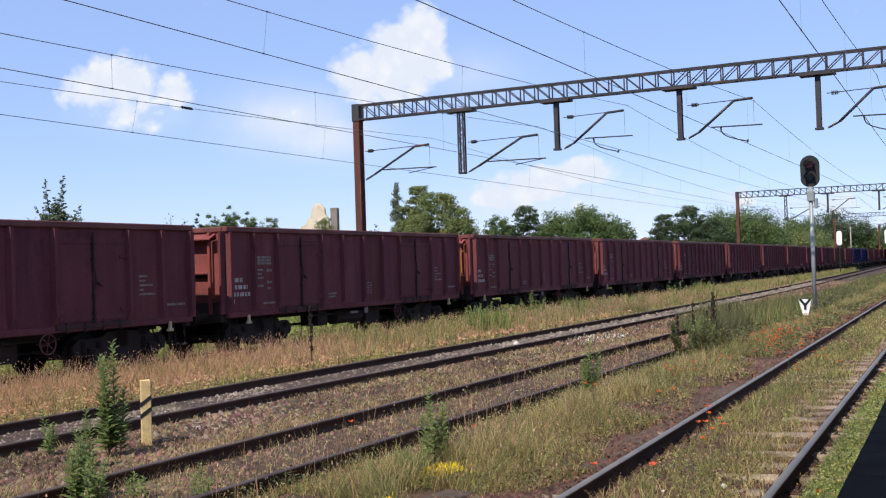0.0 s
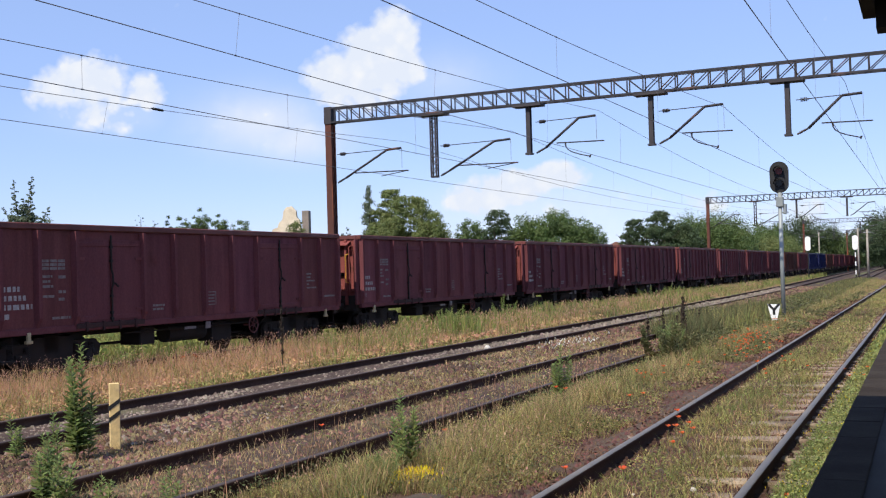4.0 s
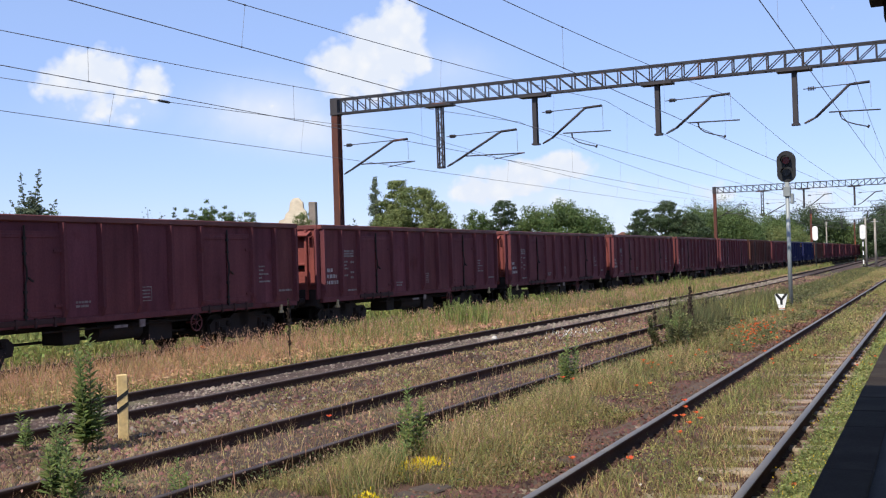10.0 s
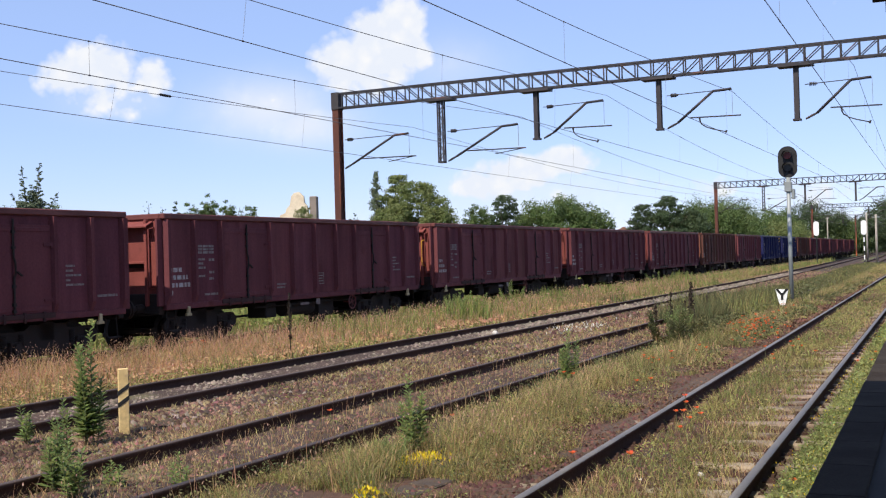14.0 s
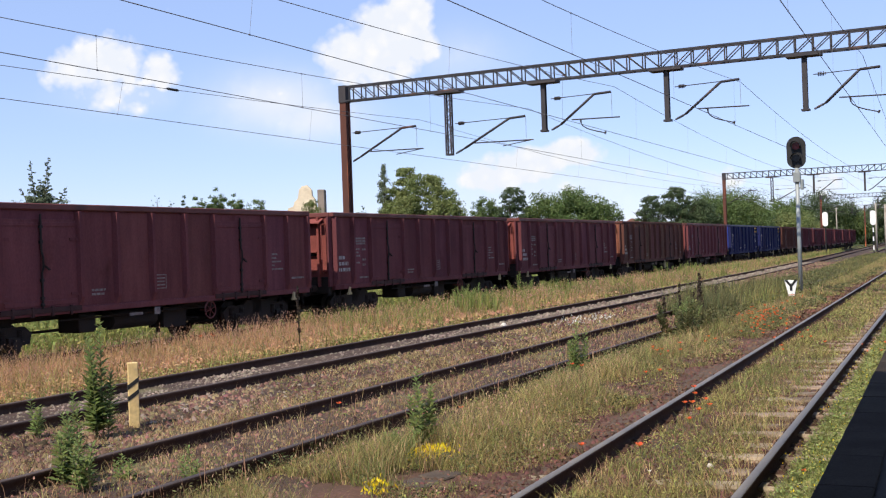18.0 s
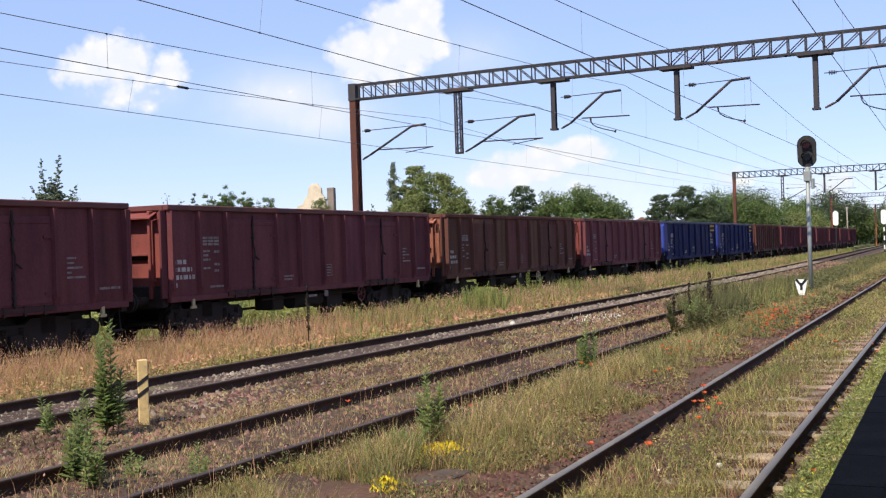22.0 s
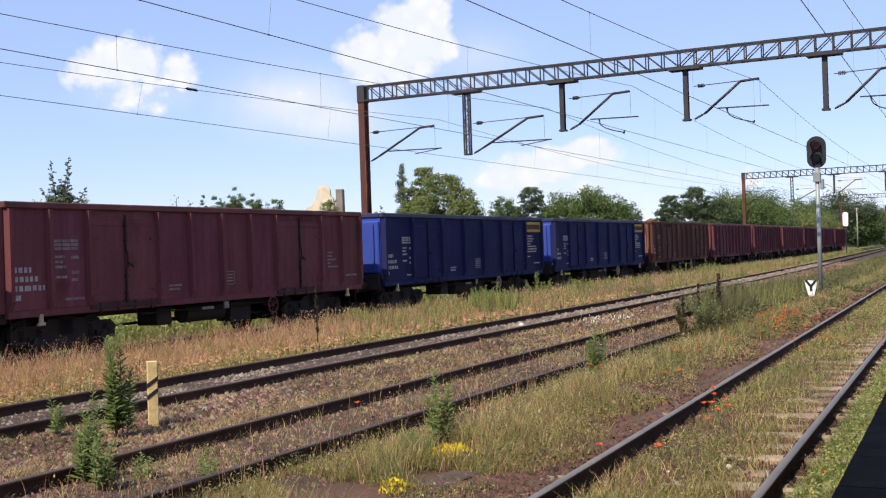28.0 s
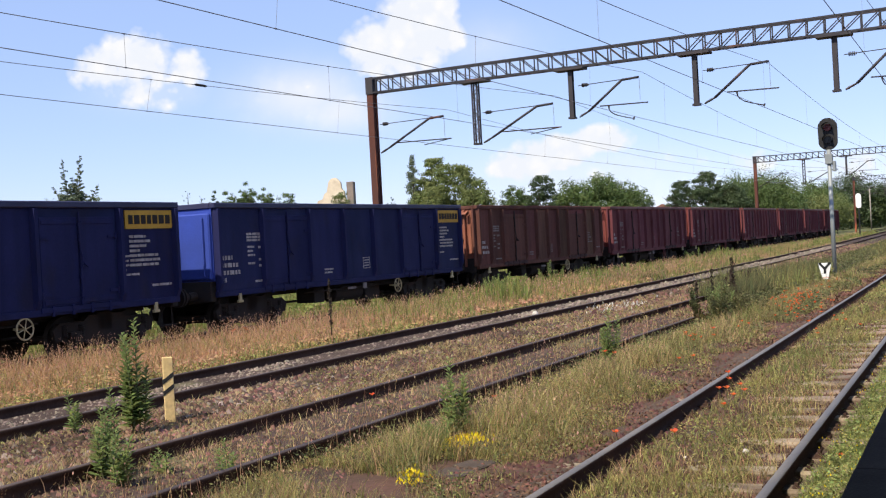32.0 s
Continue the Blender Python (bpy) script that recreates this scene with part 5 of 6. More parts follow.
def build_tree(x, y, h, w, mat, seed, kind="round", leaves=5200, size=0.17, group="trees beyond the railway", label=None):
    rng = np.random.default_rng(seed)
    names = dict(round="broad leafy green tree beyond the railway", cone="slim blue-green conifer beyond the railway", shrub="low leafy bush", thin="half-bare tree with sparse leaf tufts", multi="green tree with several pointed tops")
    t = thing("tree" if kind != "shrub" else "bush", label or names[kind], "tree" if kind != "shrub" else "bush", (x, y, GROUND - 0.1), rz=float(rng.uniform(0, 360)), group=group)
    trunk_h = h * (0.45 if kind not in ("cone", "thin") else 0.95)
    bm = bmesh.new()
    bar(bm, (0, 0, -0.3), (0, 0, trunk_h), 0.035 * h ** 0.9 * 0.8, 9, 0.02)
    limbs = []
    n_l = 12 if kind != "cone" else 0
    for i in range(n_l):
        a, z = rng.uniform(0, 6.28), h * rng.uniform(0.25, 0.6)
        r, up = w * rng.uniform(0.2, 0.42), h * rng.uniform(0.1, 0.32)
        p, q = Vector((0, 0, min(z, trunk_h * 0.98))), Vector((math.cos(a) * r, math.sin(a) * r, min(z + up, h * 0.96)))
        bar(bm, p, q, 0.010 * h, 6, 0.012)
        limbs.append(q)
    part("trunk", bm, M["bark"], t)
    if kind == "cone":
        k = 40
        z = np.linspace(0.10, 1.0, k)
        ang = rng.uniform(0, 6.28, k)
        r = (1 - z) ** 0.8 * w * 0.36 * rng.uniform(0.5, 1.15, k)
        cen = np.stack([np.cos(ang) * r, np.sin(ang) * r, z * h], 1)
        rad = 0.25 + (1 - z) * w * 0.22
    elif kind == "multi":
        k = 300
        z = rng.uniform(0.05, 1.0, k) ** 0.9
        ang = rng.uniform(0, 6.28, k)
        r = w * 0.5 * (1.02 - z) ** 0.42 * rng.uniform(0.35, 1.0, k)
        cen = np.stack([np.cos(ang) * r, np.sin(ang) * r, z * h * 0.96], 1)
        rad = w * (0.05 + 0.05 * (1 - z)) * rng.uniform(0.5, 1.5, k)
    elif kind == "thin":
        k = 60
        d = rng.normal(size=(k, 3))
        cen = np.stack([d[:, 0] * w * 0.22, d[:, 1] * w * 0.22, h * (0.35 + 0.13 * d[:, 2])], 1)
        extra = np.stack([rng.normal(size=40) * w * 0.15, rng.normal(size=40) * w * 0.15, h * rng.uniform(0.55, 0.98, 40)], 1)
        cen = np.concatenate([cen, extra])
        rad = np.concatenate([np.full(k, 0.10 * w), np.full(40, 0.04 * w)])
    else:
        k = 300
        d = rng.normal(size=(k, 3))
        d /= np.linalg.norm(d, axis=1)[:, None]
        rr = rng.uniform(0.35, 1.0, k) ** 0.5 * rng.uniform(0.70, 1.16, k)
        mid = 0.52 if kind == "round" else 0.42
        cen = np.stack([d[:, 0] * rr * w * 0.46, d[:, 1] * rr * w * 0.46, h * (mid + d[:, 2] * rr * 0.42)], 1)
        rad = rng.uniform(0.05, 0.135, k) * w
    v, f = leaf_cloud(rng, cen, rad, int(leaves * 4.2), size * 0.55, 0.5 if kind == "multi" else 0.8)
    part("crown", shell("crown", v, f, mat).data, None, t)
    bpy.data.objects.remove([o for o in bpy.data.objects if o.name.startswith("crown") and o.parent is None][0])
    return t


def build_larch(x, y):
    """A young larch with several bare leaders: whorls of thin drooping branches with short needle tufts."""
    rng = np.random.default_rng(8)
    t = thing("tree", "feathery young larch with thin bare leaders", "tree", (x, y, GROUND - 0.1), group="trees beyond the railway")
    across = np.array([0.43, -0.90, 0.0])
    cen, rad = [], []
    bm = bmesh.new()
    bar(bm, (0, 0, -0.3), (0, 0, 6.0), 0.14, 8, 0.07)
    for off, top, spread in ((-0.1, 9.5, 0.75), (0.62, 9.75, 0.6), (1.1, 8.7, 0.55), (-1.0, 7.6, 0.5), (1.9, 7.6, 0.5), (0.3, 8.2, 1.1)):
        foot, tip = across * off * 0.25 + np.array([0, 0, 5.0]), across * off + np.array([rng.normal() * 0.3, 0, top])
        bar(bm, foot, tip, 0.045, 6, 0.010)
        n = int((top - 5.2) / 0.13)
        for i in range(n):
            f = 0.08 + 0.92 * i / n
            a, reach_out = rng.uniform(0, 6.28), spread * (1.06 - f) * rng.uniform(0.5, 1.3) + 0.10
            p = foot + (tip - foot) * f
            q = p + np.array([math.cos(a) * reach_out, math.sin(a) * reach_out, reach_out * rng.uniform(-0.15, 0.45)])
            bar(bm, p, q, 0.010, 4, 0.004)
            for k in range(6):
                cen.append(p + (q - p) * (0.2 + 0.16 * k))
                rad.append(0.05 + 0.07 * (1 - f))
    for i in range(170):
        a, z = rng.uniform(0, 6.28), rng.uniform(4.2, 7.5)
        r = rng.uniform(0.2, 1.0) * (1.9 - 0.62 * max(0.0, z - 5.6))
        cen.append(np.array([math.cos(a) * r, math.sin(a) * r, z]))
        rad.append(rng.uniform(0.12, 0.34))
    part("trunk", bm, M["bark"], t)
    v, f = leaf_cloud(rng, np.array(cen), np.array(rad), 15000, 0.075, 0.6)
    shell("crown", v, f, M["needle"], t)


build_larch(58.0, 60.2)
build_tree(60.0, 63.6, 7.4, 4.0, M["leafpale"], 10, "round", 4600, 0.13)
build_tree(60.0, 60.4, 7.2, 3.4, M["leafpale"], 9, "round", 3800, 0.13)
build_tree(80.0, 68.2, 8.2, 1.6, M["leafdark"], 15, "thin", 500, 0.13)
build_tree(80.0, 66.6, 7.7, 2.2, M["leafdark"], 45, "thin", 600, 0.13)
build_tree(82.0, 66.8, 8.1, 1.7, M["leafdark"], 12, "round", 2600, 0.14)
build_tree(86.0, 68.0, 8.4, 2.8, M["leaf"], 13, "round", 4800, 0.15)
build_tree(88.0, 67.5, 9.0, 2.7, M["leaf"], 46, "round", 5200, 0.15)
build_tree(92.0, 68.0, 8.8, 2.8, M["leaf"], 14, "round", 4800, 0.15)
build_tree(92.0, 65.8, 8.2, 3.2, M["leaf"], 47, "round", 5200, 0.15)
build_tree(100.0, 58.0, 7.3, 1.8, M["leafdark"], 48, "round", 1200, 0.15)
build_tree(100.0, 55.3, 11.1, 3.8, M["needle"], 16, "cone", 5200, 0.16)
build_tree(99.0, 50.0, 10.2, 10.5, M["leafpale"], 17, "multi", 9500, 0.20)
build_tree(100.0, 52.8, 11.0, 7.1, M["leafpale"], 18, "multi", 7500, 0.20)
build_tree(98.0, 47.4, 8.4, 4.6, M["leafpale"], 49, "round", 4200, 0.19)
build_tree(101.0, 44.4, 7.7, 3.8, M["leaf"], 20, "round", 4200, 0.17)
build_tree(101.0, 41.4, 8.4, 5.6, M["leafdark"], 19, "multi", 5200, 0.17)
build_tree(102.0, 38.4, 8.0, 5.6, M["leaf"], 50, "round", 5600, 0.18)
build_tree(102.0, 35.5, 8.2, 6.2, M["leaf"], 21, "round", 7000, 0.18)
build_tree(103.0, 33.3, 7.2, 4.9, M["leaf"], 22, "round", 4400, 0.18)
build_tree(150.0, 40.9, 8.9, 7.4, M["leafdark"], 23, "multi", 5200, 0.22)
build_tree(150.0, 37.3, 10.1, 8.4, M["leafdark"], 24, "multi", 7000, 0.22)
build_tree(152.0, 34.9, 8.7, 6.7, M["leafdark"], 25, "round", 5400, 0.22)
build_tree(185.0, 37.8, 11.1, 16.8, M["leaf"], 26, "round", 9600, 0.26)
build_tree(190.0, 41.4, 9.9, 11.2, M["leafdark"], 28, "round", 6000, 0.26)
build_tree(188.0, 34.7, 8.6, 8.3, M["leaf"], 27, "round", 5200, 0.26)
build_tree(210.0, 32.4, 9.5, 10.4, M["leaf"], 29, "round", 6000, 0.28)
build_tree(260.0, 33.3, 12.5, 18.1, M["leafdark"], 30, "round", 8600, 0.32)
build_tree(205.0, 30.6, 7.2, 10.6, M["leafpale"], 51, "round", 4600, 0.26)
build_tree(262.0, 27.3, 9.2, 12.9, M["leaf"], 31, "round", 5600, 0.32)
build_tree(300.0, 26.7, 8.1, 15.5, M["leaf"], 32, "round", 5000, 0.36)
build_tree(320.0, 23.5, 10.7, 15.7, M["leafdark"], 33, "round", 5600, 0.38)
build_tree(250.0, 14.8, 12.7, 15.1, M["leafdark"], 34, "round", 7000, 0.34)
build_tree(230.0, 8.8, 12.9, 14.6, M["leafdark"], 35, "round", 6600, 0.32)


def build_woods():
    rng = np.random.default_rng(60)
    cen, rad = [], []
    for i in range(150):
        a = rng.uniform(0.0, 1.0)
        x = 190 + 240 * a
        y = 44 - 18 * a + rng.normal() * 6
        for j in range(5):
            cen.append((x + rng.normal() * 2.5, y + rng.normal() * 2.5, rng.uniform(0.5, 5.0)))
            rad.append(rng.uniform(1.4, 2.8))
    v, f = leaf_cloud(rng, np.array(cen), np.array(rad), 60000, 0.32)
    tagged(shell("far_woods", v, f, M["leafdark"]), "green wood along the far curve of the railway", "woods", kind="stuff")


build_woods()


def build_ruin():
    r = thing("ruined_house", "crumbling cream gable wall with a brick chimney", "ruin", (93.0, 60.6, GROUND), rz=20)
    bm = bmesh.new()
    pts = [(-2.9, 0), (2.2, 0), (2.2, 4.6), (1.6, 5.7), (1.45, 6.5), (1.2, 6.9), (1.1, 7.6), (0.85, 7.9), (0.8, 8.5), (0.35, 8.98), (-0.15, 8.9), (-0.45, 8.55), (-0.6, 7.7), (-0.95, 7.35), (-1.1, 6.9), (-1.6, 6.75), (-1.75, 6.25), (-2.4, 6.05), (-2.9, 5.2)]
    f = [bm.verts.new((-0.25, -a, z)) for a, z in pts]
    b = [bm.verts.new((0.25, -a, z)) for a, z in pts]
    bm.faces.new(f), bm.faces.new(b[::-1])
    for i in range(len(pts)):
        bm.faces.new((f[i], b[i], b[(i + 1) % len(pts)], f[(i + 1) % len(pts)]))
    part("gable_wall", bm, M["plaster"], r)
    bm = bmesh.new()
    box(bm, -0.3, 0.7, -2.1, -1.4, 0, 8.5)
    part("chimney", bevelled(bm, 0.05), M["brickruin"], r, "grey-brown chimney stack")
    build_tree(89.0, 57.2, 8.3, 2.6, M["leafpale"], 44, "round", 2300, 0.14, label="sparse bush growing before the ruin")


build_ruin()


def build_house(x, y, h, label):
    s = thing("house", label, "house", (x, y, GROUND), rz=15)
    bm = bmesh.new()
    box(bm, -4, 4, -3, 3, 0, h - 1.6)
    part("wall", bm, M["plaster"], s)
    bm = bmesh.new()
    vs = [bm.verts.new(p) for p in ((-4.3, -3.4, h - 1.7), (4.3, -3.4, h - 1.7), (4.3, 3.4, h - 1.7), (-4.3, 3.4, h - 1.7), (-4.3, 0, h), (4.3, 0, h))]
    for q in ((0, 1, 5, 4), (2, 3, 4, 5), (0, 4, 3), (1, 2, 5), (0, 3, 2, 1)):
        bm.faces.new([vs[i] for i in q])
    part("roof", bm, M["roof"], s)


build_house(170, 49.5, 6.0, "low house with a reddish roof among trees")


# ---- ground cover ----
def blades(name, pts, h, w, lean, mat, rng, label, category="grass"):
    n = len(pts)
    a = rng.uniform(0, 2 * np.pi, n)
    side = np.stack([np.cos(a), np.sin(a), np.zeros(n)], 1) * (w / 2)[:, None]
    b = rng.uniform(0, 2 * np.pi, n)
    tip = np.stack([np.cos(b) * lean * h, np.sin(b) * lean * h, h], 1)
    mid = tip * np.array([0.35, 0.35, 0.58])
    v = np.stack([pts - side, pts + side, pts + mid + side * 0.75, pts + mid - side * 0.75, pts + tip], 1).reshape(-1, 3)
    k = np.arange(n)[:, None] * 5
    f = np.concatenate([k + np.array([0, 1, 2]), k + np.array([0, 2, 3]), k + np.array([3, 2, 4])])
    return tagged(shell(name, v, f, mat), label, category, kind="stuff"), pts + tip


def heads(name, tops, size, mat, rng, label, category="grass"):
    n = len(tops)
    a = rng.uniform(0, 2 * np.pi, n)
    s = np.stack([np.cos(a), np.sin(a), rng.normal(size=n) * 0.3], 1) * (size * 0.32)[:, None]
    up = np.stack([rng.normal(size=n) * 0.25, rng.normal(size=n) * 0.25, np.ones(n)], 1) * size[:, None]
    v = np.stack([tops - up * 0.5, tops + s, tops + up * 0.6, tops - s], 1).reshape(-1, 3)
    return tagged(shell(name, v, np.arange(n * 4).reshape(-1, 4), mat), label, category, kind="stuff")


# the broken slab with its stonecrop, and patches of bare reddish soil
BARE = ((9.22, 4.68, 0.34), (8.4, 4.34, 0.42), (7.6, 5.0, 0.55), (7.9, 5.5, 0.35), (8.6, 5.3, 0.30), (7.2, 4.5, 0.4), (12.3, 3.58, 0.55), (14.1, 4.2, 0.45), (8.7, 3.6, 0.45), (10.4, 3.5, 0.4), (17.0, 3.75, 0.6), (22.0, 4.0, 0.6), (20.0, 3.8, 0.5))


def sow(rng, n, x0, x1, lo, hi, clump=0.0, seed=0.0):
    """Points in the band between two lines, thicker near the platform; clump > 0 leaves bare patches."""
    out = []
    while len(out) < n:
        x = x0 * (x1 / x0) ** rng.uniform()
        a, b = lo(x), hi(x)
        y = rng.uniform(a, b)
        if y > 1.22 * x + 1.0 or y < 0.02 * x:
            continue
        if clump and any(math.hypot(x - bx, y - by) < r * rng.uniform(0.75, 1.1) for bx, by, r in BARE):
            continue
        if clump and noise.noise(Vector((x * 0.55, y * 0.8, seed))) + 0.55 * noise.noise(Vector((x * 1.9, y * 2.2, seed + 5))) < rng.normal() * 0.25 + clump - 0.35:
            continue
        out.append((x, y, surface(x, y)))
    return np.array(out)


def tuft(rng, pts, k, spread):
    """Each point becomes a tuft of k; returns the points and a size for each tuft."""
    n = len(pts)
    far = np.clip(np.hypot(pts[:, 0], pts[:, 1]) / 14, 0.8, 3.0)
    off = rng.normal(size=(n, k, 2)) * spread * far[:, None, None]
    out = np.repeat(pts, k, 0)
    out[:, :2] += off.reshape(-1, 2)
    return out, np.repeat(rng.uniform(0.45, 1.25, n), k)


def thick(pts, k):
    return k * np.clip(np.hypot(pts[:, 0], pts[:, 1]) / 16, 0.8, 4.5)


rng = np.random.default_rng(21)
# dry meadow before the train
meadow_lo, meadow_hi = (lambda x: line_main(x) + 1.15), (lambda x: line_far(x) - 1.55)
p, size = tuft(rng, sow(rng, 9500, 9, 150, meadow_lo, meadow_hi), 7, 0.06)
size = size * np.clip(np.array([y - meadow_lo(x) for x, y, _ in p]) / 1.3, 0.30, 1.0)
size = size * (1 + 0.25 * np.clip(np.array([y - line_far(x) + 4.2 for x, y, _ in p]) / 2.4, 0, 1))
_, tops = blades("dry_grass", p, size * rng.uniform(0.12, 0.50, len(p)), thick(p, 0.007), rng.uniform(0.1, 0.7, len(p)), M["dry"], rng, "tall dry pinkish meadow grass before the train")
heads("grass_heads", tops, rng.uniform(0.014, 0.032, len(tops)) * np.clip(tops[:, 0] / 18, 0.9, 2.2), M["seed"], rng, "pinkish seed heads of dry grass")
p, size = tuft(rng, sow(rng, 3200, 9, 150, meadow_lo, meadow_hi, 0.36, 3.0), 8, 0.06)
blades("green_tufts", p, size * rng.uniform(0.10, 0.45, len(p)), thick(p, 0.009), rng.uniform(0.1, 0.6, len(p)), M["grass"], rng, "green grass tufts in the dry meadow")
p = sow(rng, 9000, 24, 150, lambda x: line_far(x) - 4.5, meadow_hi, 0.45, 41.0)
blades("tall_tufts", p, rng.uniform(0.3, 0.75, len(p)), thick(p, 0.010), rng.uniform(0.1, 0.45, len(p)), M["lush"], rng, "taller fresh green tufts near the train")
p, size = tuft(rng, sow(rng, 1500, 21, 150, lambda x: meadow_lo(x) + 0.3, meadow_hi, 0.30, 43.0), 8, 0.05)
blades("green_tufts", p, size * rng.uniform(0.15, 0.5, len(p)), thick(p, 0.009), rng.uniform(0.1, 0.6, len(p)), M["lush"], rng, "fresh yellow-green grass clumps in the meadow")
# single tall clumps of fresh green stems in the meadow
for x, y, h, n in ((29.4, 13.7, 0.95, 150), (29.9, 13.4, 0.84, 190), (31.9, 13.8, 0.75, 150), (39.9, 14.6, 0.89, 190), (40.7, 14.6, 0.79, 120), (59.5, 17.8, 1.1, 130), (62.2, 15.0, 0.9, 190), (47.1, 14.3, 0.67, 110)):
    p = np.stack([x + rng.normal(size=n) * 0.30, y + rng.normal(size=n) * 0.30, np.full(n, surface(x, y))], 1)
    blades("tall_clump", p, h * rng.uniform(0.45, 1.05, n), thick(p, 0.012), rng.uniform(0.03, 0.30, n), M["lush"], rng, "tall clump of fresh green stems in the meadow")
# green growth beyond the far track
p = sow(rng, 20000, 14, 130, lambda x: line_far(x) + 1.5, lambda x: line_far(x) + 11.0)
blades("tall_grass", p, rng.uniform(0.35, 1.0, len(p)) * np.array([0.75 + 0.6 * noise.noise(Vector((x * 0.6, y * 0.6, 5.0))) for x, y, _ in p]), thick(p, 0.014), rng.uniform(0.3, 0.9, len(p)), M["lush"], rng, "tall green growth behind the train")
# rough growth between the near and the disused track
def low_towards_rails(p, h, lo, hi, width=0.9):
    """Grass stays short beside the rails."""
    gap = np.array([min(y - lo(x), hi(x) - y) for x, y, _ in p])
    return h * np.clip(gap / width, 0.28, 1.0)


near_lo, near_hi = (lambda x: line_near(x) + 1.10 + 0.75 * max(0.0, noise.noise(Vector((x * 0.45, 0.0, 9.0))) + 0.3)), (lambda x: line_mid(x) - 0.86)
p, size = tuft(rng, sow(rng, 6600, 5.5, 110, near_lo, near_hi, 0.34, 2.0), 8, 0.04)
blades("rough_grass", p, low_towards_rails(p, size * rng.uniform(0.10, 0.44, len(p)), near_lo, near_hi), thick(p, 0.006), rng.uniform(0.2, 0.9, len(p)), M["straw"], rng, "rough straw-coloured grass between the tracks")
p, size = tuft(rng, sow(rng, 7000, 5.5, 110, near_lo, near_hi, 0.32, 2.0), 8, 0.04)
blades("green_grass", p, low_towards_rails(p, size * rng.uniform(0.10, 0.42, len(p)), near_lo, near_hi), thick(p, 0.006), rng.uniform(0.2, 0.9, len(p)), M["grass"], rng, "green grass patches between the tracks")
p = sow(rng, 2600, 5.5, 80, near_lo, near_hi, 0.5, 4.0)
_, tops = blades("grass_stalks", p, low_towards_rails(p, rng.uniform(0.3, 0.5, len(p)), near_lo, near_hi, 1.3), thick(p, 0.004), rng.uniform(0.05, 0.35, len(p)), M["dry"], rng, "thin pale flowering grass stalks between the tracks")
heads("grass_heads", tops, rng.uniform(0.014, 0.032, len(tops)), M["seed"], rng, "pale seed heads on grass stalks")


def leaflets(name, pts, size, mat, rng, label, rise=0.10):
    """Small low leaves that lie at all angles near the ground."""
    n = len(pts)
    size = size * np.clip(32 / np.hypot(pts[:, 0], pts[:, 1]), 0.5, 1.0)
    c = pts + np.stack([np.zeros(n), np.zeros(n), rng.uniform(0.005, rise, n)], 1)
    d = rng.normal(size=(n, 3)) * np.array([1, 1, 0.55])
    d /= np.linalg.norm(d, axis=1)[:, None]
    o = np.cross(d, rng.normal(size=(n, 3)) * np.array([0.4, 0.4, 1]))
    o /= np.linalg.norm(o, axis=1)[:, None]
    d, o = d * size[:, None], o * size[:, None] * 0.45
    v = np.stack([c - d, c + o, c + d, c - o], 1).reshape(-1, 3)
    return tagged(shell(name, v, np.arange(n * 4).reshape(-1, 4), mat), label, "weeds", kind="stuff")


p = sow(rng, 14000, 14, 90, lambda x: line_far(x) + 1.4, lambda x: line_far(x) + 11.0)
leaflets("green_thatch", p, thick(p, 0.040) * rng.uniform(0.6, 1.5, len(p)), M["lush"], rng, "soft green undergrowth behind the train", 0.55)
p = sow(rng, 30000, 9, 40, lambda x: meadow_lo(x) + 0.15, meadow_hi)
leaflets("meadow_thatch", p, thick(p, 0.030) * rng.uniform(0.6, 1.5, len(p)), M["dry"], rng, "soft pinkish tan dry grass litter of the meadow", 0.22)
p = sow(rng, 9000, 9, 70, lambda x: line_main(x) + 0.95, lambda x: line_main(x) + 1.9, 0.22, 27.0)
leaflets("meadow_edge", p, thick(p, 0.022) * rng.uniform(0.6, 1.5, len(p)), M["grass"], rng, "low green weeds at the meadow's edge", 0.16)
for lo, hi, n in ((-1.0, -0.8, 260), (-0.62, 0.6, 240), (0.82, 1.1, 110)):
    p = sow(rng, n, 6.0, 45, lambda x: line_mid(x) + lo, lambda x: line_mid(x) + hi)
    _, tops = blades("grass_stalks", p, rng.uniform(0.14, 0.42, len(p)), thick(p, 0.006), rng.uniform(0.05, 0.45, len(p)), M["dry"], rng, "thin pale grass stalks along the disused rails")
    heads("grass_heads", tops, rng.uniform(0.016, 0.034, len(tops)), M["seed"], rng, "pale seed heads along the disused rails")
p = sow(rng, 24000, 5.5, 70, near_lo, near_hi, 0.38, 2.0)
leaflets("low_weeds", p, thick(p, 0.020) * rng.uniform(0.6, 1.5, len(p)), M["weed2"], rng, "low grey-green leafy weeds between the tracks", 0.17)
p = sow(rng, 18000, 5.5, 70, near_lo, near_hi, 0.38, 14.0)
leaflets("low_weeds", p, thick(p, 0.018) * rng.uniform(0.6, 1.5, len(p)), M["grass"], rng, "low leafy weeds between the tracks")
p = sow(rng, 12000, 5.5, 70, near_lo, near_hi, 0.42, 17.0)
leaflets("leaf_litter", p, thick(p, 0.016) * rng.uniform(0.6, 1.5, len(p)), M["litter"], rng, "brown dead leaves and stalks on the soil", 0.04)
def sinking(p):
    """Clumps that stand tall round the signal and sink towards the far curve."""
    lumps = np.array([0.85 + 0.9 * max(0.0, noise.noise(Vector((x * 0.35, y * 0.7, 77.0)))) for x, y, _ in p])
    return lumps * np.clip((50 - p[:, 0]) / 16, 0.35, 1.0)


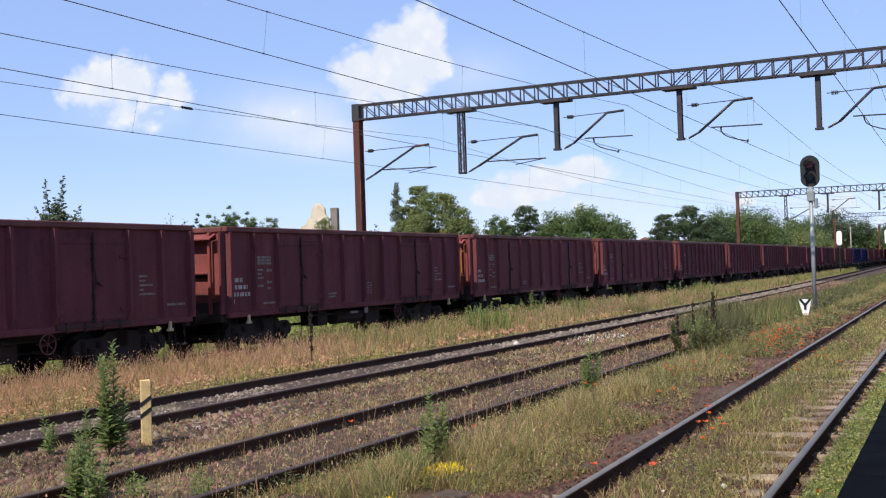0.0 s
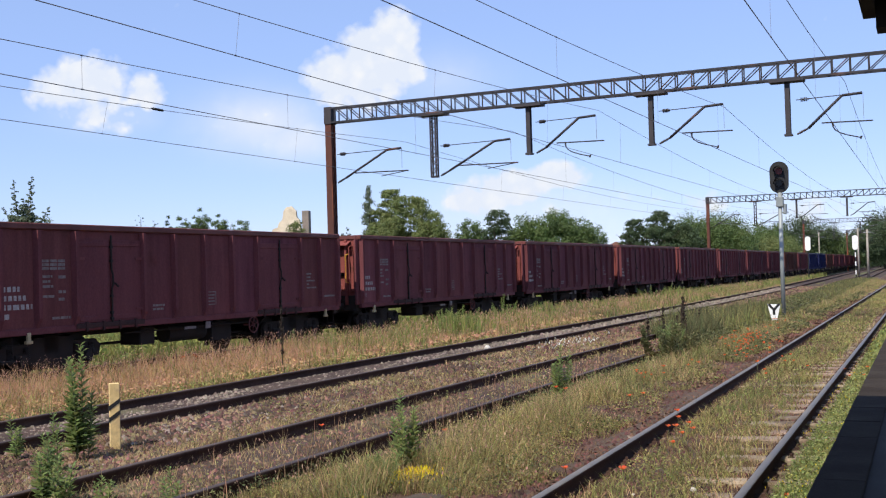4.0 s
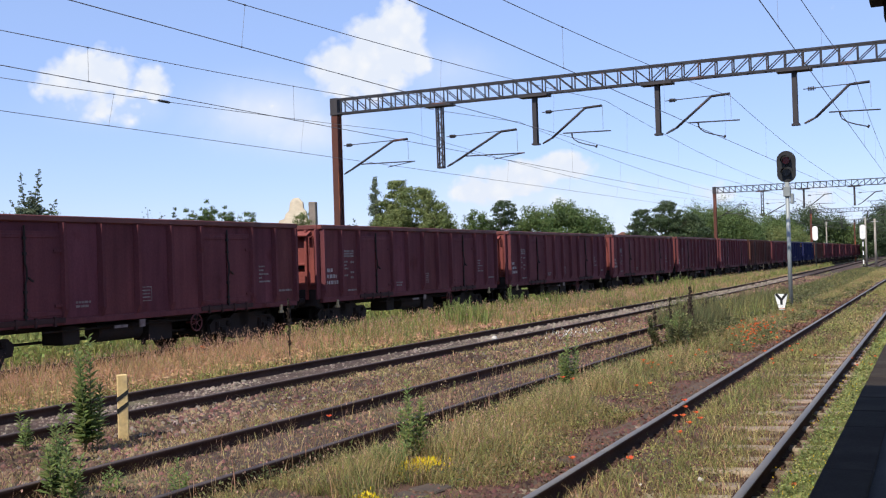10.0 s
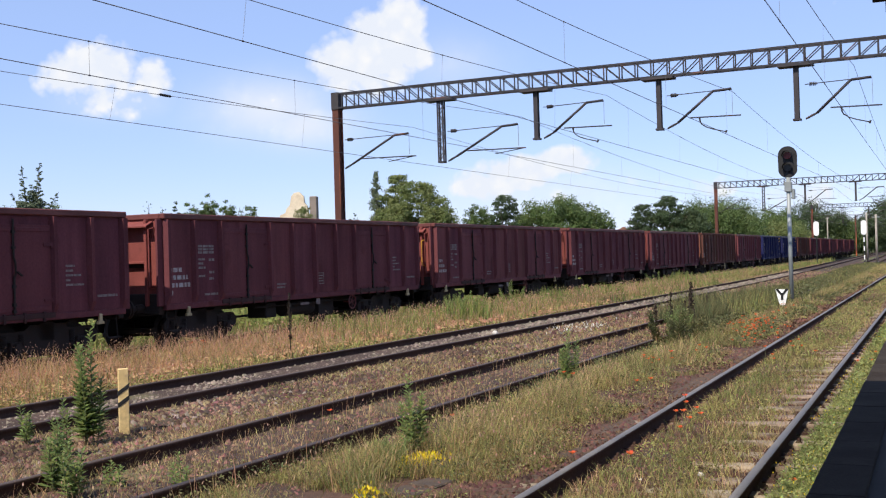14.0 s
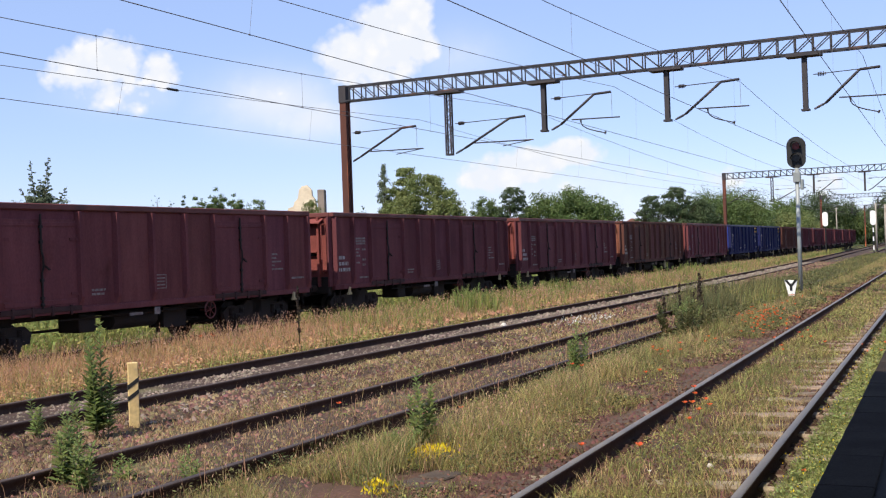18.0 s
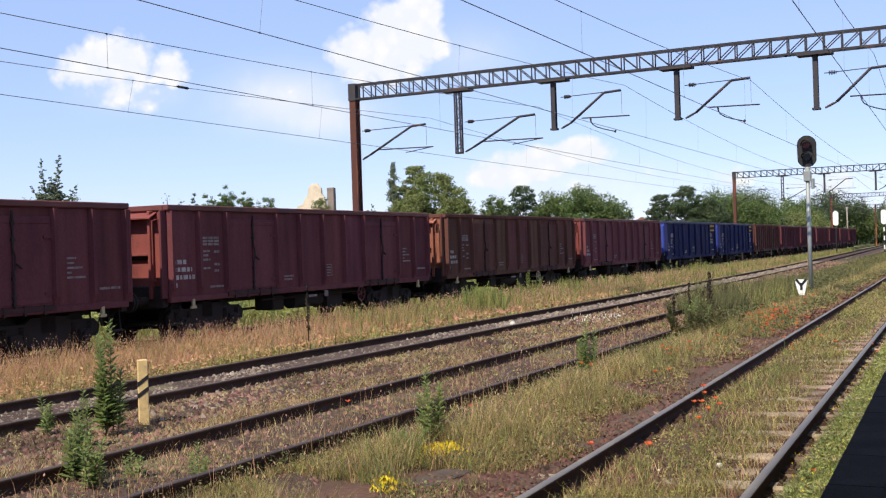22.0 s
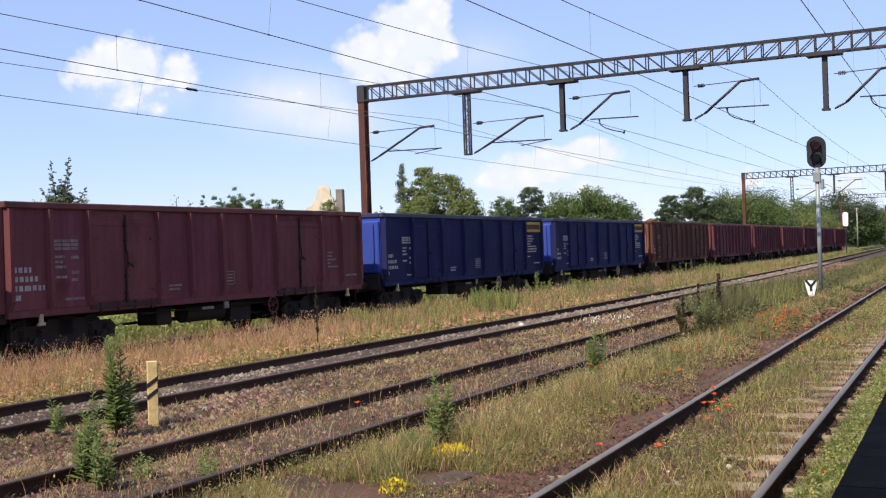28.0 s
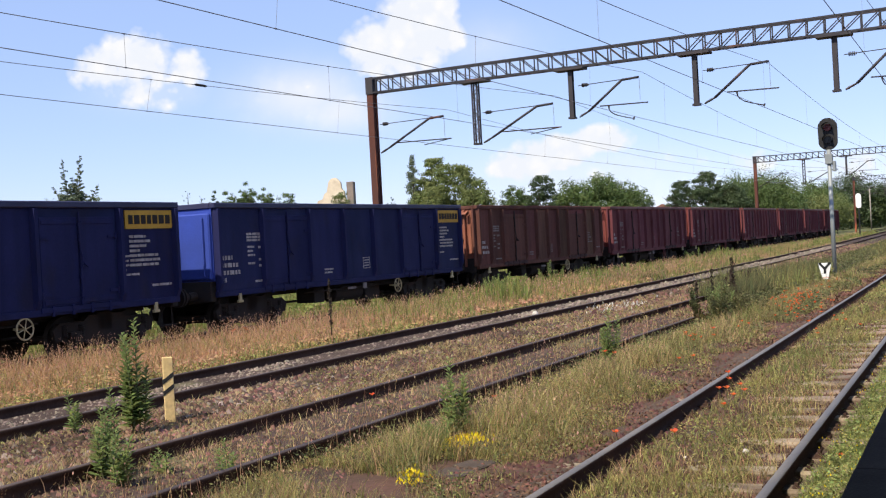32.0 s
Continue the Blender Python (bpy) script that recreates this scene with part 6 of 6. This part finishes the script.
p = sow(rng, 20000, 24, 120, lambda x: line_near(x) + 2.7, lambda x: line_mid(x) + (1.1 if x > 29 else -0.7), 0.25, 51.0)
blades("tall_weeds", p, sinking(p) * rng.uniform(0.25, 1.0, len(p)), thick(p, 0.008), rng.uniform(0.05, 0.45, len(p)), M["weed2"], rng, "tall grey-green weeds round the signal")
p = sow(rng, 12000, 22, 60, lambda x: line_near(x) + 2.3, lambda x: line_mid(x) + (0.9 if x > 29 else -0.9), 0.25, 51.0)
leaflets("weed_leaves", p, thick(p, 0.020) * rng.uniform(0.5, 1.5, len(p)), M["weed2"], rng, "grey-green leaves of the weeds round the signal", 0.42)
p = sow(rng, 10000, 30, 120, lambda x: line_near(x) + 2.5, lambda x: line_mid(x) + 1.2, 0.32, 53.0)
blades("tall_weeds", p, sinking(p) * rng.uniform(0.25, 0.9, len(p)), thick(p, 0.009), rng.uniform(0.05, 0.5, len(p)), M["grass"], rng, "tall green weeds round the signal")
p = sow(rng, 9000, 5.5, 60, lambda x: line_near(x) + 0.84, lambda x: line_near(x) + 1.9, 0.30, 61.0)
leaflets("leaf_litter", p, thick(p, 0.020) * rng.uniform(0.6, 1.6, len(p)), M["litter"], rng, "reddish dead weeds along the rail", 0.07)
p = sow(rng, 16000, 5.0, 60, lambda x: line_near(x) - 0.70, lambda x: line_near(x) + 0.68, 0.26, 63.0)
leaflets("leaf_litter", p, thick(p, 0.016) * rng.uniform(0.6, 1.6, len(p)), M["litter"], rng, "brown litter between the sleepers", 0.03)
# strip beside the platform
verge_lo, verge_hi = (lambda x: platform_edge(x) + 0.03), (lambda x: line_near(x) - 0.85)
p = sow(rng, 34000, 5.0, 90, verge_lo, lambda x: line_near(x) - 0.93)
blades("verge_grass", p, rng.uniform(0.03, 0.15, len(p)), thick(p, 0.008), rng.uniform(0.3, 1.2, len(p)), M["verge"], rng, "lush low grass beside the platform edge")
p = sow(rng, 26000, 5.0, 60, verge_lo, lambda x: line_near(x) - 0.93)
leaflets("verge_weeds", p, thick(p, 0.020) * rng.uniform(0.6, 1.5, len(p)), M["verge"], rng, "low leafy green weeds on the verge", 0.14)
p = sow(rng, 900, 5.0, 50, verge_lo, verge_hi, 0.35, 31.0)
p[:, 2] += rng.uniform(0.08, 0.17, len(p))
heads("verge_flowers", p, rng.uniform(0.010, 0.020, len(p)), M["yellowfl"], rng, "tiny yellow flowers on the verge", "flowers")
# inside the near track
p, size = tuft(rng, sow(rng, 2700, 5.0, 110, lambda x: line_near(x) - 0.46, lambda x: line_near(x) + 0.56, 0.26, 6.0), 7, 0.03)
blades("track_grass", p, size * rng.uniform(0.04, 0.17, len(p)), thick(p, 0.007), rng.uniform(0.3, 1.1, len(p)), M["grass"], rng, "low green grass inside the platform track")
p = sow(rng, 15000, 5.0, 70, lambda x: line_near(x) - 0.46, lambda x: line_near(x) + 0.60, 0.30, 7.0)
leaflets("track_leaves", p, thick(p, 0.016) * rng.uniform(0.6, 1.5, len(p)), M["grass"], rng, "low green weeds inside the platform track", 0.09)
p = sow(rng, 12000, 5.0, 110, lambda x: line_near(x) - 0.66, lambda x: line_near(x) + 0.62, 0.40, 8.0)
blades("track_grass", p, rng.uniform(0.03, 0.16, len(p)), thick(p, 0.007), rng.uniform(0.3, 1.0, len(p)), M["straw"], rng, "sparse dry grass between the sleepers")
# the disused and the rusty track
p = sow(rng, 12000, 6.0, 110, lambda x: line_mid(x) - 1.0, lambda x: line_mid(x) + 1.6, 0.34, 9.0)
blades("track_weeds", p, rng.uniform(0.03, 0.15, len(p)), thick(p, 0.007), rng.uniform(0.3, 1.0, len(p)), M["straw"], rng, "sparse dry weeds on the disused track")
p = sow(rng, 9000, 6.0, 110, lambda x: line_mid(x) - 1.0, lambda x: line_main(x) - 1.0, 0.52, 12.0)
leaflets("track_leaves", p, thick(p, 0.017) * rng.uniform(0.6, 1.5, len(p)), M["grass"], rng, "small green weeds on the gravel", 0.10)
p = sow(rng, 15000, 6.0, 60, lambda x: line_mid(x) - 0.7, lambda x: line_main(x) - 0.9, 0.36, 19.0)
leaflets("leaf_litter", p, thick(p, 0.014) * rng.uniform(0.6, 1.4, len(p)), M["litter"], rng, "reddish brown dead weeds on the gravel", 0.06)


p = sow(rng, 16000, 6.0, 70, lambda x: line_mid(x) + 0.7, lambda x: line_main(x) - 0.85, 0.36, 71.0)
blades("gravel_weeds", p, rng.uniform(0.03, 0.12, len(p)), thick(p, 0.007), rng.uniform(0.4, 1.2, len(p)), M["straw"], rng, "low olive and brown weeds on the stones")


def stones(name, pts, size, mat, rng, label):
    """Broken stones: low lumps with a short ridge and uneven corners."""
    n = len(pts)
    base = np.array([(1, 0, -0.35), (0, 1, -0.35), (-1, 0, -0.35), (0, -1, -0.35), (0.35, 0.1, 0.65), (-0.4, 0.0, 0.6)])
    v = base[None] * rng.uniform(0.6, 1.3, (n, 6, 3)) + rng.normal(size=(n, 6, 3)) * 0.15
    a = rng.uniform(0, 2 * np.pi, n)
    c, s = np.cos(a)[:, None], np.sin(a)[:, None]
    v = np.stack([v[..., 0] * c - v[..., 1] * s, v[..., 0] * s + v[..., 1] * c, v[..., 2]], 2) * size[:, None, None] + pts[:, None]
    tri = np.array([(0, 1, 4), (1, 5, 4), (1, 2, 5), (2, 3, 5), (3, 4, 5), (3, 0, 4)])
    f = (np.arange(n)[:, None, None] * 6 + tri[None]).reshape(-1, 3)
    return tagged(shell(name, v.reshape(-1, 3), f, mat), label, "gravel", kind="stuff")


for n, x1, lo, hi, mat, big, label in (
        (26000, 90, lambda x: line_mid(x) + 0.8, lambda x: line_main(x) - 0.8, "stone", 0.068, "brown broken stones between the tracks"),
        (11000, 90, lambda x: line_main(x) - 0.70, lambda x: line_main(x) + 0.70, "palestone", 0.056, "pale dusty stones inside the rusty track"),
        (4000, 60, lambda x: line_main(x) + 0.8, lambda x: line_main(x) + 1.7, "stone", 0.036, "brown stones along the rusty track"),
        (12000, 60, lambda x: line_mid(x) - 0.70, lambda x: line_mid(x) + 0.70, "stone", 0.060, "brown stones inside the disused track"),
        (5000, 40, lambda x: line_mid(x) - 1.5, lambda x: line_mid(x) - 0.8, "stone", 0.036, "brown stones along the disused track"),
        (1500, 50, lambda x: line_mid(x) + 0.8, lambda x: line_main(x) - 0.8, "palestone", 0.075, "single pale stones among the brown ballast"),
        (24000, 50, lambda x: line_near(x) - 0.75, lambda x: line_near(x) + 2.0, "redstone", 0.050, "reddish brown soil clods around the platform track")):
    p = sow(rng, n, 5.5, x1, lo, hi)
    stones("gravel", p, rng.uniform(0.3, 1.0, len(p)) ** 1.5 * big * np.clip(p[:, 0] / 20, 0.9, 2.6), M[mat], rng, label)


# ---- weeds and flowers ----
def build_weed(x, y, h, seed, spread=0.16, stems=3, leaf=0.09, mat="weed", label="tall leafy green weed", group="tall weeds"):
    rng = np.random.default_rng(seed)
    w = thing("weed", label, "weed", (x, y, surface(x, y) - 0.01), group=group)
    vs = []
    for s in range(stems):
        a = rng.uniform(0, 6.28)
        foot = np.array([math.cos(a), math.sin(a), 0]) * spread * 0.35 * (s > 0)
        top = foot * 2.2 + np.array([rng.normal() * 0.03, rng.normal() * 0.03, h * (1.0 if s == 0 else rng.uniform(0.55, 0.92))])
        bm = bmesh.new()
        bar(bm, foot, top, 0.007, 5, 0.003)
        part("stem", bm, M["stem"], w)
        n = int(44 * h / 0.9) + 7
        for i in range(n):
            f = 0.12 + 0.88 * i / n
            c = foot + (top - foot) * f
            ang = i * 2.4 + rng.normal() * 0.3
            d = np.array([math.cos(ang), math.sin(ang), 0.55 + 0.5 * f])
            d /= np.linalg.norm(d)
            L = leaf * (1.25 - 0.7 * f) * rng.uniform(0.7, 1.3) + 0.02
            o = np.cross(d, [0, 0, 1])
            o /= np.linalg.norm(o)
            tipz = np.array([0, 0, -0.25 * L])
            vs += [c, c + d * L * 0.5 + o * L * 0.19, c + d * L + tipz, c + d * L * 0.5 - o * L * 0.19]
    v = np.array(vs)
    ob = shell("leaves", v, np.arange(len(v)).reshape(-1, 4), M[mat], w)
    return w


for i, (x, y, h, spread, stems, leaf) in enumerate(((9.49, 8.97, 1.32, 0.20, 7, 0.13), (9.12, 9.62, 0.52, 0.14, 3, 0.09), (8.82, 8.78, 0.63, 0.12, 3, 0.09), (10.6, 10.0, 0.30, 0.15, 3, 0.08), (7.29, 7.33, 0.66, 0.16, 6, 0.10), (7.62, 6.98, 0.24, 0.14, 3, 0.075), (7.1, 7.0, 0.52, 0.2, 5, 0.09),
                                                    (7.8, 6.35, 0.34, 0.2, 3, 0.07), (9.62, 4.98, 0.80, 0.16, 5, 0.10), (9.8, 5.1, 0.45, 0.2, 4, 0.08), (9.15, 5.0, 0.30, 0.2, 6, 0.08), (15.68, 5.47, 0.84, 0.24, 7, 0.10),
                                                    (24.6, 16.0, 0.75, 0.15, 2, 0.09), (22.3, 5.62, 0.85, 0.5, 14, 0.12), (22.9, 5.4, 0.75, 0.5, 14, 0.12), (23.6, 5.75, 0.80, 0.4, 12, 0.12), (31.0, 14.3, 0.95, 0.7, 12, 0.12), (32.9, 14.85, 0.9, 0.7, 12, 0.12), (38.0, 15.44, 1.15, 0.6, 12, 0.12),
                                                    (44.9, 16.2, 0.85, 0.6, 10, 0.12), (44.5, 14.85, 0.7, 0.5, 8, 0.12), (60.0, 15.6, 1.0, 1.0, 14, 0.16), (66.4, 16.0, 1.0, 1.0, 14, 0.16), (80.0, 16.9, 0.9, 1.0, 12, 0.16))):
    build_weed(x, y, h, 100 + i, spread, stems, leaf, "weed2" if stems == 14 and x < 30 else "weed", label="tall leafy green weed beside the tracks" if h > 0.6 else "young green weed growing on the gravel")


def build_dock(x, y, h, seed, wide=1.0):
    rng = np.random.default_rng(seed)
    d = thing("dried_dock", "dark dried seed stalk standing in grass", "dead weed", (x, y, ground_height(x, y)), group="dried stalks")
    bm = bmesh.new()
    bar(bm, (0, 0, -0.05), (0.02, 0.02, h), 0.012, 6, 0.005)
    for i in range(5):
        z = h * (0.35 + 0.1 * i)
        a = rng.uniform(0, 6.28)
        bar(bm, (0, 0, z), (0.1 * math.cos(a), 0.1 * math.sin(a), z + 0.22), 0.005, 5)
    part("stalk", bm, M["dock"], d)
    n = int(150 * wide)
    z = h * rng.uniform(0.28, 1.0, n)
    r = 0.05 * wide * rng.uniform(0.1, 1, n) * (1.15 - z / h) + 0.010
    a = rng.uniform(0, 6.28, n)
    c = np.stack([np.cos(a) * r, np.sin(a) * r, z], 1)
    e = rng.normal(size=(n, 3)) * 0.016
    g = rng.normal(size=(n, 3)) * 0.012
    shell("seed_head", np.stack([c - e, c - g, c + e, c + g], 1).reshape(-1, 3), np.arange(n * 4).reshape(-1, 4), M["dock"], d)


for i, (x, y, h) in enumerate(((19.2, 12.75, 1.38), (24.69, 5.70, 1.28), (24.95, 5.78, 1.02), (25.32, 6.32, 1.06), (24.50, 6.47, 0.83), (26.4, 6.25, 0.80), (28.6, 6.2, 0.85), (31.5, 6.6, 0.75))):
    build_dock(x, y, h, 200 + i, 2.4 if i in (1, 2) else 1.0)


def build_poppy(x, y, z, h, seed):
    rng = np.random.default_rng(seed)
    f = thing("poppy", "orange-red poppy flower on a thin stem", "poppy", (x, y, z), group="poppies")
    bm = bmesh.new()
    bar(bm, (0, 0, -0.02), (0.01, 0, h), 0.003, 4)
    part("stem", bm, M["stem"], f)
    bm = bmesh.new()
    for i in range(4):
        a = i * math.pi / 2 + rng.uniform(-0.3, 0.3)
        c, s = math.cos(a), math.sin(a)
        q = [(0, 0, h)] + [((r * c - o * s), (r * s + o * c), h + u) for r, o, u in ((0.017, -0.020, 0.012), (0.036, -0.013, 0.024), (0.036, 0.013, 0.024), (0.017, 0.020, 0.012))]
        bm.faces.new([bm.verts.new(k) for k in q])
    part("petals", bm, M["poppy"], f)


rng = np.random.default_rng(77)
SPOTS = ((9.63, 3.39, 1), (9.70, 2.75, 2), (11.6, 2.72, 3), (12.7, 2.85, 2), (23.9, 3.72, 2), (21.2, 3.0, 3), (20.6, 2.69, 2), (24.7, 4.45, 30), (26.5, 4.58, 34), (22.4, 4.1, 9), (17.7, 4.8, 3), (11.7, 5.69, 1), (18.5, 5.0, 4), (17.9, 4.47, 2), (20.0, 4.43, 3), (14.6, 5.2, 2), (12.25, 3.02, 1), (13.25, 3.07, 2), (28.1, 5.0, 18),
         (11.4, 7.0, 1), (19.4, 15.2, 5), (9.35, 1.34, 1), (19.6, 1.6, 4), (19.4, 3.15, 3), (30.0, 4.6, 8), (34.0, 4.9, 8), (15.0, 4.2, 2))
for x, y, n in SPOTS:
    for i in range(n):
        px, py = x + rng.normal() * 0.036 * n ** 0.5 * (1 + x / 25), y + rng.normal() * 0.04 * n ** 0.5 * (1 + x / 40)
        build_poppy(px, py, ground_height(px, py), rng.uniform(0.12, 0.34) * (1 if y > 2.2 else 0.7), 300 + i)


def flower_mat(name, x, y, rx, ry, n, h, mat, size, label):
    p = np.stack([x + rng.normal(size=n) * rx, y + rng.normal(size=n) * ry, np.full(n, ground_height(x, y)) + rng.uniform(0.3, 1, n) * h], 1)
    heads(name, p, rng.uniform(0.6, 1.3, n) * size, M[mat], rng, label, "flowers")


flower_mat("yellow_flowers", 9.30, 4.76, 0.15, 0.10, 440, 0.09, "yellowfl", 0.034, "mat of small yellow stonecrop flowers")
flower_mat("yellow_flowers", 7.65, 4.40, 0.06, 0.06, 70, 0.15, "yellowfl", 0.03, "small clump of yellow stonecrop flowers")
flower_mat("white_flowers", 26.7, 9.1, 0.9, 0.25, 90, 0.26, "whitefl", 0.05, "scattered white daisy heads on the gravel")

p = np.stack([9.08 + rng.normal(size=420) * 0.09, 4.98 + rng.normal(size=420) * 0.06, np.full(420, surface(9.08, 4.98))], 1)
blades("fresh_clump", p, rng.uniform(0.10, 0.30, len(p)), np.full(len(p), 0.009), rng.uniform(0.1, 0.6, len(p)), M["weed"], rng, "bright green grass clump beside yellow stonecrop")


def build_slab(x, y):
    s = thing("concrete_slab", "broken dark concrete slab sunk in the grass", "slab", (x, y, surface(x, y) - 0.022), rz=-12)
    for x0, x1, y0, y1, z in ((-0.34, 0.02, -0.16, 0.17, 0.0), (0.04, 0.36, -0.14, 0.16, 0.012), (-0.12, 0.10, 0.19, 0.33, -0.008)):
        bm = bmesh.new()
        box(bm, x0, x1, y0, y1, z - 0.08, z + 0.03)
        part("fragment", bevelled(bm, 0.012), M["slab2"], s)


def build_stone(x, y, r, seed):
    s = thing("white_stone", "single pale round stone lying on the gravel", "stone", (x, y, surface(x, y) + r * 0.5), group="pale stones")
    rs = np.random.default_rng(seed)
    bm = bmesh.new()
    bmesh.ops.create_icosphere(bm, subdivisions=2, radius=r)
    for v in bm.verts:
        v.co *= 0.88 + 0.22 * noise.noise(v.co * (1.6 / r) + Vector((seed, 0, 0)))
        v.co.z *= 0.8
    part("stone", bm, M["whitestone"], s, smooth=True)


build_slab(8.45, 4.34)
for i, (x, y, r) in enumerate(((25.3, 10.75, 0.09), (9.6, 2.18, 0.035), (9.2, 2.6, 0.022))):
    build_stone(x, y, r, 500 + i)

# ---- sleepers of the near track ----
bm = bmesh.new()
box(bm, -0.12, 0.12, -1.25, 1.25, -0.16, 0.0)
sleeper_mesh = finish(bevelled(bm, 0.02), "sleeper", M["sleeper"])
rr = random.Random(31)
for i in range(216):
    x = -6.0 + 0.62 * i
    s = part("sleeper", sleeper_mesh, None, track_near)
    s.matrix_basis = pose(x, line_near(x) + rr.uniform(-0.03, 0.03), -0.142 + rr.uniform(-0.018, 0.012), -1.3 + rr.uniform(-0.5, 0.5), rr.uniform(-2, 2), 1.4 + rr.uniform(-1.2, 1.2))

bm = bmesh.new()
box(bm, -0.07, 0.07, -0.155, 0.155, -0.012, 0.006)
for sy in (-0.105, 0.105):
    box(bm, -0.035, 0.035, sy - 0.03, sy + 0.03, 0.006, 0.03)
    bar(bm, (0, sy, 0.03), (0, sy, 0.06), 0.016, 6)
clip_mesh = finish(bm, "rail_fastening", M["rust"])
for i in range(14, 90):
    x = -6.0 + 0.62 * i
    for side in (-0.7535, 0.7535):
        c = part("rail_fastening", clip_mesh, None, track_near)
        c.matrix_basis = pose(x, line_near(x) + side, -0.140, 0, 0, 1.4)


# ---- what moves ----
def rolled(t):
    """Metres that the train has come since the start."""
    k = t / 32.0
    return 160.085 * k + 5.900 * k ** 2 + 4.330 * k ** 3 - 1.2145 * k ** 4


def motions():
    for number, wagon in TRAIN:
        rows = []
        for t in range(0, 33):
            x = 21.41 + HALF + WAGON * number - rolled(t)
            ya, yb = line_far(x - 4.5), line_far(x + 4.5)
            rows.append((t, pose(x, (ya + yb) / 2, FAR_Z, 0, 0, math.degrees(math.atan2(yb - ya, 9.0)))))
        walk(wagon, rows)
    rows, t = [], 0.0
    while t < 32.0:
        rows.append((t, pose(0, 0, 0, 0, -math.degrees(rolled(t) / 0.46), 0)))
        t += 0.1
    rows.append((32.0, pose(0, 0, 0, 0, -math.degrees(rolled(32.0) / 0.46), 0)))
    walk(WHEELS[0], rows)
    keys = WHEELS[0].animation_data
    for w in WHEELS[1:]:
        w.rotation_mode = "QUATERNION"
        w.animation_data_create()
        w.animation_data.action = keys.action
        w.animation_data.action_slot = keys.action_slot


motions()
